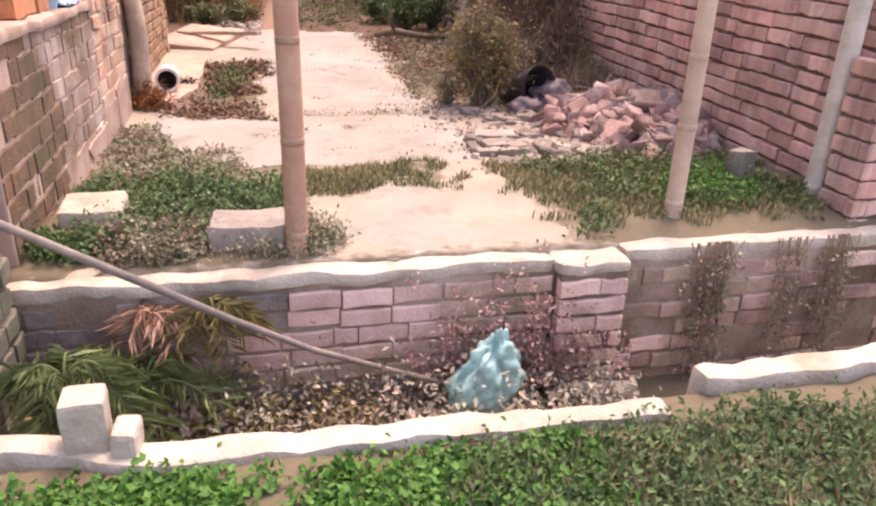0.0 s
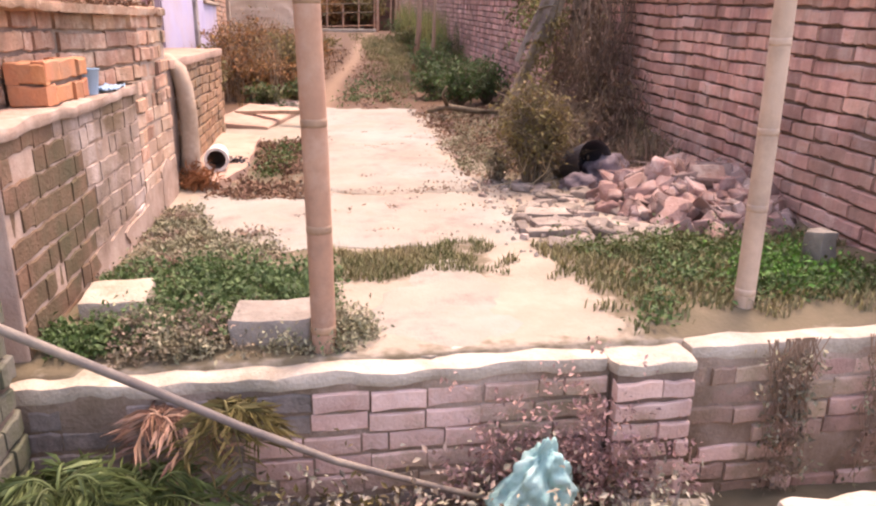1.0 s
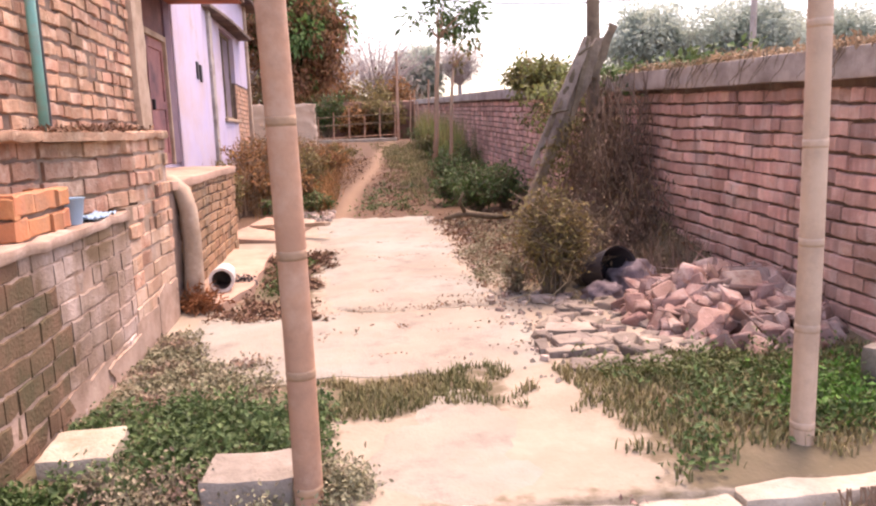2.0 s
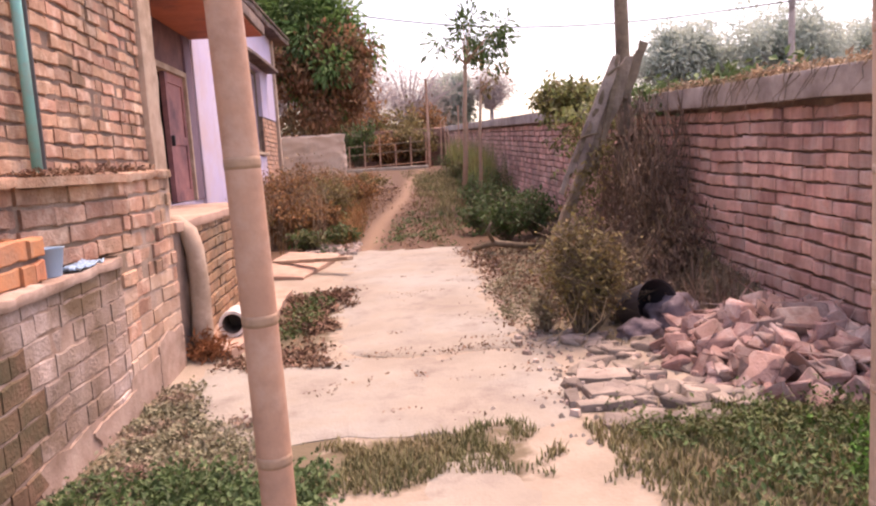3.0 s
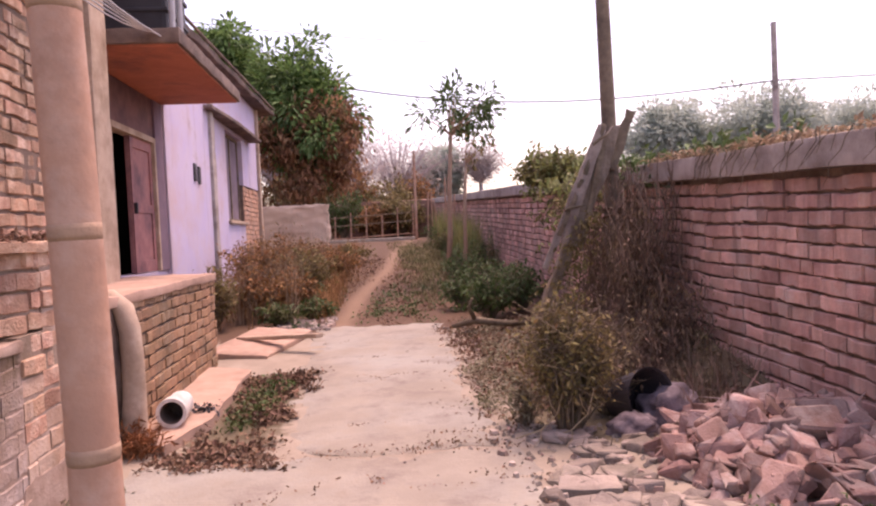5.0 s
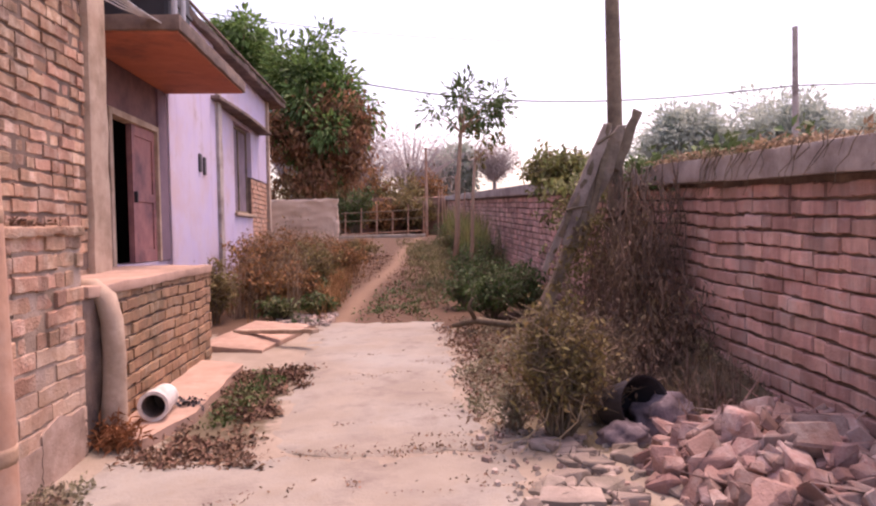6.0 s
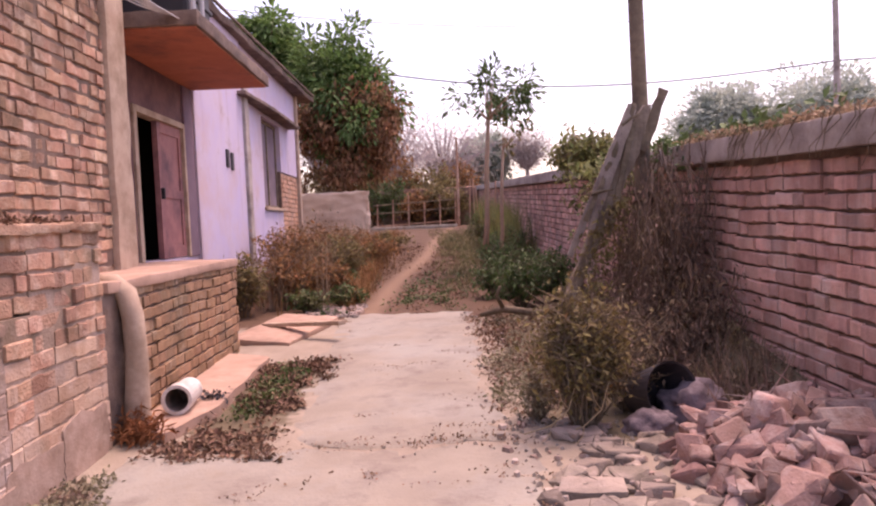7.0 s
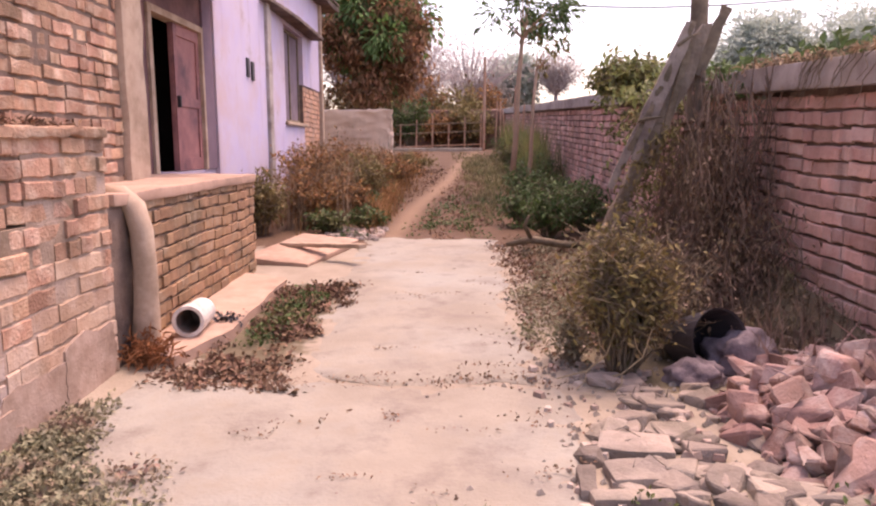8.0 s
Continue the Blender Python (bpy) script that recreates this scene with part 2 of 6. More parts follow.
M_BARK_FAR = mat("hazed_bark", (0.48, 0.41, 0.40), (0.40, 0.34, 0.33), 1, bump=0)
M_GRASS = mat("grass_blade", (0.17, 0.17, 0.08), (0.105, 0.12, 0.05), 4, (0.28, 0.23, 0.12), 1.2, isl=0.45, bump=0, rough=0.7, trans=0.2, amount=0.48)
M_BAG = mat("teal_plastic", (0.30, 0.58, 0.56), (0.46, 0.70, 0.66), 9, (0.70, 0.78, 0.74), 5, bump=0.5, rough=0.35, spec=0.5, amount=0.4, trans=0.25)
M_BLUE = mat("blue_plastic", (0.22, 0.36, 0.50), (0.30, 0.43, 0.55), 5, bump=0.1, rough=0.4, spec=0.5)
M_TEAL = mat("teal_paint", (0.16, 0.46, 0.42), (0.20, 0.52, 0.46), 4, (0.3, 0.35, 0.3), 5, bump=0.1, rough=0.5)
M_PVC = mat("pvc", (0.72, 0.69, 0.64), (0.64, 0.60, 0.55), 6, (0.45, 0.38, 0.32), 6, bump=0.05, rough=0.5, spec=0.5)
M_BLACK = mat("black_plastic", (0.03, 0.025, 0.03), (0.045, 0.04, 0.045), 8, bump=0.2, rough=0.5)
M_CLOTH = mat("grey_sack", (0.26, 0.21, 0.225), (0.16, 0.125, 0.14), 6, (0.085, 0.065, 0.075), 3, bump=0.8, amount=0.5)
M_TANK = mat("black_tank", (0.05, 0.05, 0.055), (0.035, 0.035, 0.04), 5, bump=0.05, rough=0.6)
M_WIRE = mat("wire", (0.05, 0.05, 0.05), (0.07, 0.07, 0.07), 5, bump=0, rough=0.7)
M_CABLE = mat("pale_cable", (0.55, 0.55, 0.55), (0.42, 0.42, 0.43), 5, bump=0, rough=0.6)
M_LITTER = mat("leaf_litter", (0.24, 0.14, 0.09), (0.15, 0.09, 0.06), 8, isl=0.5, bump=0, rough=0.9)
M_RUST = mat("rusty_roots", (0.34, 0.14, 0.06), (0.22, 0.09, 0.04), 12, bump=0.6)
M_LEAF_PALE = mat("chalky_weed_leaf", (0.48, 0.43, 0.35), (0.26, 0.25, 0.15), 6, (0.42, 0.27, 0.24), 3, isl=0.5, bump=0, rough=0.7, trans=0.2)
M_POLE = mat("weathered_pole", (0.20, 0.165, 0.145), (0.13, 0.105, 0.095), 8, (0.28, 0.23, 0.18), 3, bump=0.4, rough=0.7)
# haze of the distance mixed into the leaf tone
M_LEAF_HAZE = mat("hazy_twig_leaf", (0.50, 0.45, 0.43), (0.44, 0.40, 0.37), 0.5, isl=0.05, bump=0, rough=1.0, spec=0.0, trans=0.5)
M_YELLOW = mat("ochre_wall", (0.86, 0.66, 0.50), (0.76, 0.53, 0.38), 2, (0.50, 0.33, 0.23), 0.9, bump=0.5, amount=0.36)
M_MUD = mat("mud_wall", (0.27, 0.145, 0.105), (0.20, 0.105, 0.075), 2, (0.15, 0.09, 0.07), 0.8, bump=0.5)


def ground_mat():
    """Dust, dark soil under plants, red-brown earth further on; which one where comes from the mesh's own values."""
    m = mat("ground", (0.36, 0.30, 0.235), (0.27, 0.22, 0.17), 3.0, (0.30, 0.25, 0.19), 1.5, bump=0.5, grain=45, amount=0.42)
    nt = m.node_tree
    N, L = nt.nodes, nt.links
    bs = N["Principled BSDF"]
    col = bs.inputs["Base Color"].links[0].from_socket
    geo = N["Geometry"]
    nz = N.new("ShaderNodeTexNoise")
    nz.inputs["Scale"].default_value, nz.inputs["Detail"].default_value = 11.0, 6.0
    L.new(geo.outputs["Position"], nz.inputs["Vector"])
    for attr, ca, cb in (("soil", (0.10, 0.085, 0.05), (0.17, 0.13, 0.085)), ("earth", (0.14, 0.078, 0.045), (0.075, 0.044, 0.028))):
        at = N.new("ShaderNodeAttribute")
        at.attribute_name = attr
        cm = N.new("ShaderNodeMix")
        cm.data_type = "RGBA"
        L.new(nz.outputs[0], cm.inputs[0])
        cm.inputs[6].default_value, cm.inputs[7].default_value = (*ca, 1), (*cb, 1)
        mm = N.new("ShaderNodeMath")
        mm.operation = "MULTIPLY_ADD"
        L.new(nz.outputs[0], mm.inputs[0])
        mm.inputs[1].default_value = 1.2
        mm.inputs[2].default_value = -0.6
        aa = N.new("ShaderNodeMath")
        aa.operation = "ADD"
        L.new(at.outputs["Fac"], aa.inputs[0])
        L.new(mm.outputs[0], aa.inputs[1])
        r = N.new("ShaderNodeMapRange")
        r.inputs[1].default_value, r.inputs[2].default_value = 0.35, 0.65
        L.new(aa.outputs[0], r.inputs[0])
        mx = N.new("ShaderNodeMix")
        mx.data_type = "RGBA"
        L.new(r.outputs[0], mx.inputs[0])
        L.new(col, mx.inputs[6])
        L.new(cm.outputs[2], mx.inputs[7])
        col = mx.outputs[2]
    at = N.new("ShaderNodeAttribute")
    at.attribute_name = "trail"
    mx = N.new("ShaderNodeMix")
    mx.data_type = "RGBA"
    L.new(at.outputs["Fac"], mx.inputs[0])
    L.new(col, mx.inputs[6])
    mx.inputs[7].default_value = (0.29, 0.19, 0.125, 1)
    L.new(mx.outputs[2], bs.inputs["Base Color"])
    return m


M_GROUND = ground_mat()


# ---- mesh helpers ----
R = random.Random(7)
G = np.random.default_rng(11)


def mesh_of(name, verts, faces, material, smooth=False):
    me = bpy.data.meshes.new(name)
    me.from_pydata([tuple(v) for v in verts], [], [tuple(f) for f in faces])
    me.materials.append(material)
    if smooth:
        me.shade_smooth()
    me.update()
    return me


def made(name, vf, material, parent=None, label="", smooth=False):
    """One mesh object from (verts, faces), under parent if given."""
    ob = new(name, mesh_of(name, vf[0], vf[1], material, smooth))
    if parent:
        ob.parent = parent
    if label:
        ob["label"] = label
    return ob


def part(name, bm, material, parent=None, label="", smooth=False):
    me = bpy.data.meshes.new(name)
    bm.to_mesh(me)
    bm.free()
    me.materials.append(material)
    if smooth or len(me.vertices) > 60:
        me.shade_smooth()
        if not smooth:
            me.set_sharp_from_angle(angle=radians(38))
    ob = new(name, me)
    if parent:
        ob.parent = parent
    if label:
        ob["label"] = label
    return ob


def empty(name, x, y, z):
    ob = new(name)
    ob.location = (x, y, z)
    ob.empty_display_size = 0.1
    return ob


def join(*vfs):
    V, F, n = [], [], 0
    for v, f in vfs:
        V += [tuple(p) for p in v]
        F += [tuple(i + n for i in q) for q in f]
        n += len(v)
    return V, F


def box_bm(x0, x1, y0, y1, z0, z1, bevel=0.01, cuts=0, wob=0.0, seed=1):
    """A bevelled box; with cuts and wob its faces are divided and pushed about, as on worn work."""
    bm = bmesh.new()
    bmesh.ops.create_cube(bm, size=1.0)
    bmesh.ops.scale(bm, vec=(x1 - x0, y1 - y0, z1 - z0), verts=bm.verts)
    bmesh.ops.translate(bm, vec=((x0 + x1) / 2, (y0 + y1) / 2, (z0 + z1) / 2), verts=bm.verts)
    if cuts:
        for axis, a, b in ((0, x0, x1), (1, y0, y1), (2, z0, z1)):
            n = max(1, min(cuts, int((b - a) / 0.06)))
            for i in range(1, n):
                co = [0, 0, 0]
                no = [0, 0, 0]
                co[axis], no[axis] = a + (b - a) * i / n, 1
                bmesh.ops.bisect_plane(bm, geom=bm.verts[:] + bm.edges[:] + bm.faces[:], plane_co=co, plane_no=no)
    if bevel:
        sharp = [e for e in bm.edges if len(e.link_faces) == 2 and e.calc_face_angle() > 0.7]
        bmesh.ops.bevel(bm, geom=sharp, offset=bevel, segments=2, profile=0.6, affect="EDGES")
    if wob:
        for v in bm.verts:
            v.co += Vector(noise.noise_vector(v.co * 7 + Vector((seed, 0, 0)))) * wob
    return bm


def tube(points, radii, n=10, cap=True):
    """A tapered tube along points."""
    P = [Vector(p) for p in points]
    V, F = [], []
    for i, p in enumerate(P):
        d = (P[min(i + 1, len(P) - 1)] - P[max(i - 1, 0)]).normalized()
        a = d.cross(Vector((0.31, 0.87, 0.38)) if abs(d.y) < 0.9 else Vector((1, 0, 0))).normalized()
        b = d.cross(a)
        r = radii[i] if isinstance(radii, (list, tuple)) else radii
        for k in range(n):
            t = 2 * math.pi * k / n
            V.append(p + (a * math.cos(t) + b * math.sin(t)) * r)
    for i in range(len(P) - 1):
        for k in range(n):
            k2 = (k + 1) % n
            F.append((i * n + k, i * n + k2, (i + 1) * n + k2, (i + 1) * n + k))
    if cap:
        F.append(tuple(range(n - 1, -1, -1)))
        F.append(tuple(range((len(P) - 1) * n, len(P) * n)))
    return V, F


def leaves(pos, size, out=None, droop=0.2, width=0.5, rng=None):
    """Folded leaves at the places pos, one small island each; out: the way in which they point."""
    g = rng or G
    n = len(pos)
    pos = np.asarray(pos, float)
    d = g.normal(size=(n, 3)) if out is None else np.asarray(out, float) + g.normal(size=(n, 3)) * 0.45
    d[:, 2] -= droop
    d /= np.linalg.norm(d, axis=1)[:, None] + 1e-9
    up = g.normal(size=(n, 3)) * 0.5 + np.array([0, 0, 1.0])
    s = np.cross(d, up)
    s /= np.linalg.norm(s, axis=1)[:, None] + 1e-9
    nn = np.cross(s, d)
    L = (size * g.uniform(0.6, 1.35, n))[:, None]
    b = pos
    mid = pos + d * L * 0.5 - nn * L * 0.06
    l = mid + s * L * width * 0.5 + nn * L * 0.12
    r = mid - s * L * width * 0.5 + nn * L * 0.12
    t = pos + d * L - nn * L * 0.1
    V = np.stack([b, l, t, r], 1).reshape(-1, 3)
    i = np.arange(n)[:, None] * 4
    F = np.concatenate([i + np.array([0, 1, 2]), i + np.array([0, 2, 3])], 0)
    return V.tolist(), F.tolist()


def blades(pos, h, lean=0.5, w=0.006):
    """Grass blades: two bent segments each."""
    n = len(pos)
    pos = np.asarray(pos, float)
    a = G.uniform(0, 2 * math.pi, n)
    H = h * G.uniform(0.45, 1.3, n)
    d = np.stack([np.cos(a), np.sin(a), np.zeros(n)], 1)
    s = np.stack([-np.sin(a), np.cos(a), np.zeros(n)], 1) * w
    ln = (G.uniform(0.1, 1.0, n) * lean)[:, None]
    z = np.array([0, 0, 1.0])
    m = pos + d * H[:, None] * ln * 0.35 + z * H[:, None] * 0.55
    t = pos + d * H[:, None] * ln + z * H[:, None] * 0.9
    V = np.stack([pos - s, pos + s, m + s * 0.8, m - s * 0.8, t], 1).reshape(-1, 3)
    i = np.arange(n)[:, None] * 5
    F = (i + np.array([0, 1, 2, 3])).tolist() + (i + np.array([3, 2, 4])).tolist()
    return V.tolist(), F


def rise(y):
    """The ground climbs slowly towards the far end."""
    if y < 14:
        return 0.02 * max(0.0, y - 7.0)
    return 0.14 + 0.068 * (min(y, 30.0) - 14.0)


def h(x, y):
    z = rise(y)
    n = noise.noise(Vector((x * 1.7, y * 1.7, 0))) * 0.02 + noise.noise(Vector((x * 7, y * 7, 3))) * 0.008
    if y < 1.99:
        return -0.07 + n
    if y < 3.22 and -9 < x < 11:
        return -0.80 + 3 * n
    z += 0.04 * max(0.0, min(1.0, (y - 3.3) / 0.15, (4.85 - y) / 0.6)) * max(0.0, min(1.0, max((x - 1.6) / 0.3, (0.62 - x) / 0.2)))
    if x > 2.9 and 4.6 < y < 12 and x < 4.2:
        z += (0.16 + 0.28 * max(0.0, min(1.0, (y - 6.2) / 2.0))) * min(1.0, (x - 2.9) / 0.9) ** 1.4 * min(1.0, (y - 4.6) / 1.2) * min(1.0, (12 - y) / 2.5)
    return z - 0.012 + n


def scatter(n, x0, x1, y0, y1, edge=0.35, seed=0, lift=0.0, hole=()):
    """n places on the ground in a patch with a ragged edge and gaps; hole: boxes left free."""
    out = []
    tries = 0
    while len(out) < n and tries < n * 12:
        tries += 1
        x, y = R.uniform(x0, x1), R.uniform(y0, y1)
        u, v = (x - x0) / (x1 - x0), (y - y0) / (y1 - y0)
        e = min(1.0, min(u, 1 - u, v, 1 - v) / edge)
        if noise.noise(Vector((x * 2.3, y * 2.3, seed))) * 0.9 + noise.noise(Vector((x * 6, y * 6, seed))) * 0.6 + e * 1.0 < 0.42 + R.uniform(0, 0.25):
            continue
        if any(a < x < b and c < y < d for a, b, c, d in hole):
            continue
        out.append((x, y, h(x, y) + lift))
    return np.array(out)


def clumps(base, per, spread, height):
    """Leaf places in small mounds round each base point."""
    P = np.repeat(base, per, 0)
    q = G.normal(size=P.shape) * np.array([spread, spread, 0])
    q[:, 2] = np.abs(G.normal(size=len(P))) * height * 0.5 + 0.005
    return P + q


# ---- masonry ----
def brick_meshes(name, length, height, depth, material, count=6):
    """Worn bricks, centre of the front face at the origin, x along the wall, y into it."""
    out = []
    for i in range(count):
        V, F = [], []
        b, hz, n = 0.006, height / 2, 3
        for k in range(n + 1):
            x = -length / 2 + length * k / n + R.uniform(-0.004, 0.004)
            up, lo, fr = R.uniform(-0.011, 0.004), R.uniform(-0.004, 0.010), R.uniform(-0.003, 0.004)
            end = 0.0015 if k in (0, n) else 0.0
            V += [(x, depth, -hz), (x, b + fr, -hz + lo), (x, fr + end, -hz + lo + b), (x, fr + end, hz + up - b), (x, b + fr, hz + up), (x, depth, hz)]
        for k in range(n):
            F += [(k * 6 + j, k * 6 + (j + 1) % 6, k * 6 + 6 + (j + 1) % 6, k * 6 + 6 + j) for j in range(6)]
        F += [tuple(range(5, -1, -1)), tuple(range(n * 6, n * 6 + 6))]
        me = mesh_of(name, V, F, material)
        bm = bmesh.new()
        bm.from_mesh(me)
        bmesh.ops.recalc_face_normals(bm, faces=bm.faces)
        bm.to_mesh(me)
        bm.free()
        out.append(me)
    return out


def lay(parent, o, u, U, Z0, Z1, material, course=0.113, length=0.25, singles=None, slope=0.0, skip=None, gap=0.014, headers=0.28, wob=0.008, seed=3, ends=0.35, alt=None):
    """Lays a face of bricks from the point o along the direction u (outward is u turned to its right). Those with their middle inside
    singles = (ua, ub, za, zb) become objects under parent; the rest is joined. alt = (material, test): single bricks of another look."""
    r = random.Random(seed)
    u = Vector(u).normalized()
    ang = math.atan2(u.y, u.x)
    full = brick_meshes("brick", length - gap * ends, course - gap, 0.06, material)
    half = brick_meshes("brick", length / 2 - gap * ends, course - gap, 0.06, material)
    V, F, n = [], [], 0
    z, row, left = Z0, 0, 300
    while z + course * 0.6 < Z1:
        s = -(row % 2) * length / 2 + r.uniform(-0.03, 0.03)
        while s < U:
            short = r.random() < headers
            L = length / 2 if short else length
            a0, a1 = max(s, 0.0), min(s + L, U)
            s += L
            c = (a0 + a1) / 2
            if a1 - a0 < 0.035 or (skip and skip(c, z + course / 2)):
                continue
            me = r.choice(half if short else full)
            back = -0.008 if r.random() < 0.05 else 0.0
            p = Vector(o) + u * c + Vector((0, 0, z + course / 2 + slope * c + 0.02 * noise.noise(Vector((c * 1.1, z * 1.1, seed))) + r.uniform(-0.005, 0.005))) + Vector((u.y, -u.x, 0)) * (r.uniform(-wob, wob) + back)
            m = Matrix.Translation(p) @ Euler((r.uniform(-0.02, 0.02), math.atan(-slope) + r.uniform(-0.012, 0.012), ang + r.uniform(-0.015, 0.015))).to_matrix().to_4x4() @ Matrix.Diagonal(((a1 - a0) / L, 1, 1, 1))
            if singles and left > 0 and singles[0] < c < singles[1] and singles[2] < z < singles[3]:
                b = new("brick", me)
                b.parent = parent
                b.matrix_parent_inverse = Matrix.Translation(-parent.location)
                b.matrix_basis = m
                if alt and alt[1](c, z):
                    b.material_slots[0].link = "OBJECT"
                    b.material_slots[0].material = alt[0]
                left -= 1
            else:
                co = np.empty(len(me.vertices) * 3)
                me.vertices.foreach_get("co", co)
                A = np.array(m)
                co = co.reshape(-1, 3) @ A[:3, :3].T + A[:3, 3]
                V += co.tolist()
                F += [tuple(i + n for i in q.vertices) for q in me.polygons]
                n = len(V)
        z += course
        row += 1
    if V:
        ob = made("brickwork", (V, F), material, parent)
        ob.matrix_parent_inverse = Matrix.Translation(-parent.location)
        tagged(ob, kind="stuff")


def slab_poly(outline, z0, z1, seed=0, jag=0.03, step=0.12, sunk=False):
    """A flat slab with a broken outline that follows the slow rise of the ground."""
    pts = []
    for i, (x, y) in enumerate(outline):
        x2, y2 = outline[(i + 1) % len(outline)]
        d = math.hypot(x2 - x, y2 - y)
        k = max(1, int(d / step))
        for j in range(k):
            t = j / k
            q = Vector((x + (x2 - x) * t, y + (y2 - y) * t, seed))
            w = noise.noise_vector(q * 5) * jag + noise.noise_vector(q * 1.5) * jag * 1.5
            pts.append((q.x + w.x, q.y + w.y))
    bm = bmesh.new()
    f = bm.faces.new([bm.verts.new((x, y, 0)) for x, y in pts])
    bmesh.ops.triangulate(bm, faces=[f])
    for axis, lo, hi in ((0, -3, 6), (1, 2, 16)):
        for i in range(int((hi - lo) / 0.5)):
            co, no = [0, 0, 0], [0, 0, 0]
            co[axis], no[axis] = lo + i * 0.5 + 0.013, 1
            bmesh.ops.bisect_plane(bm, geom=bm.verts[:] + bm.edges[:] + bm.faces[:], plane_co=co, plane_no=no)
    ext = bmesh.ops.extrude_face_region(bm, geom=bm.faces[:])
    for v in [g for g in ext["geom"] if isinstance(g, bmesh.types.BMVert)]:
        v.co.z = 1.0
    rim = {v for v in bm.verts if any(abs(e.calc_length()) and len(e.link_faces) == 2 and abs(e.verts[0].co.z - e.verts[1].co.z) > 0.5 for e in v.link_edges)}
    for v in bm.verts:
        top = v.co.z > 0.5
        v.co.z = (z1 - (0.02 if sunk and v in rim else 0.0) + noise.noise(Vector((v.co.x * 2, v.co.y * 2, seed))) * 0.006 if top else z0) + rise(v.co.y)
    bmesh.ops.recalc_face_normals(bm, faces=bm.faces)
    return bm


# ---- setting ----
def build_ground():
    def spaced(a, b, step, far):
        k = [a - 1, a - 2.5, a - 6, a - 15, a - 40, a - 120, -far]
        q = [b + 1, b + 2.5, b + 6, b + 15, b + 40, b + 120, far]
        return k[::-1] + list(np.arange(a, b, step)) + [b] + q if a < 0 else k[::-1] + list(np.arange(a, b, step)) + list(np.arange(b, 36, 0.35)) + [38, 45, 60, 100, 200, far]
    xs = spaced(-1.6, 4.6, 0.1, 900)
    ys = [y for y in spaced(0.4, 13.0, 0.1, 900) if not 1.93 < y < 2.15 and not 3.15 < y < 3.35]
    ys = sorted(ys + [1.95, 1.975, 2.0, 2.12, 3.18, 3.21, 3.23, 3.3])
    V, soil, earth, trail = [], [], [], []
    for y in ys:
        for x in xs:
            V.append((x, y, h(x, y)))
            s = 0.0
            for x0, x1, y0, y1 in ((-9, 12, -9, 3.25), (-1.2, 0.45, 3.2, 5.0), (1.9, 4.2, 3.2, 5.0), (0.35, 1.4, 4.25, 4.85), (-0.4, 0.25, 6.8, 9.2), (2.12, 4.2, 6.3, 14), (-2.5, 0.1, 12.5, 20)):
                d = min(x - x0, x1 - x, y - y0, y1 - y)
                s = max(s, max(0.0, min(1.0, 0.5 + d * 2.2)))
            soil.append(s)
            e = max(0.0, min(1.0, (y - 11.2) * 1.4))
            off = abs(x - (0.35 + 0.11 * (y - 12) + 0.07 * math.sin(y * 0.7)))
            earth.append(e)
            trail.append(e * 0.55 * max(0.0, min(1.0, 1.3 - off / 0.2)))
    w = len(xs)
    F = [(j * w + i, j * w + i + 1, (j + 1) * w + i + 1, (j + 1) * w + i) for j in range(len(ys) - 1) for i in range(w - 1)]
    ob = made("ground", (V, F), M_GROUND, smooth=True)
    for nm, val in (("soil", soil), ("earth", earth), ("trail", trail)):
        a = ob.data.attributes.new(nm, "FLOAT", "POINT")
        a.data.foreach_set("value", val)
    return tagged(ob, "dusty yard ground with dark soil patches and a red earth track", "ground", kind="structure")


build_ground()

paving = empty("yard_paving", 0.8, 6.0, 0)
part("slab", slab_poly([(-0.12, 4.82), (0.5, 4.92), (1.2, 4.78), (1.84, 4.66), (1.9, 5.3), (1.95, 5.9), (1.9, 6.36), (0.3, 6.44), (-0.62, 6.46), (-0.7, 5.9), (-0.3, 5.35)], -0.06, 0.008, 1, jag=0.07, sunk=True), M_SLAB, paving)
part("slab", slab_poly([(0.32, 6.50), (1.86, 6.43), (1.78, 7.2), (1.72, 8.4), (1.9, 9.6), (1.95, 12.1), (1.0, 12.35), (0.1, 12.3), (0.12, 10.2), (0.25, 8.4), (0.3, 7.2)], -0.06, 0.007, 2, jag=0.09, sunk=True), M_SLAB, paving)
part("slab", slab_poly([(0.62, 3.32), (1.5, 3.32), (1.4, 3.7), (1.45, 4.2), (1.2, 4.55), (0.85, 4.3), (0.66, 3.8)], -0.06, 0.004, 3, jag=0.1, sunk=True), M_SLAB, paving)
for c in paving.children:
    c.matrix_parent_inverse = Matrix.Translation((-0.8, -6.0, 0))
tagged(paving, "pale dusty concrete yard slabs with broken edges", "paving", kind="structure")

apron = part("porch_apron", slab_poly([(-0.82, 6.95), (-0.5, 6.75), (-0.32, 7.4), (-0.33, 9.2), (-0.82, 9.5)], -0.05, 0.06, 5, jag=0.02), M_APRON)
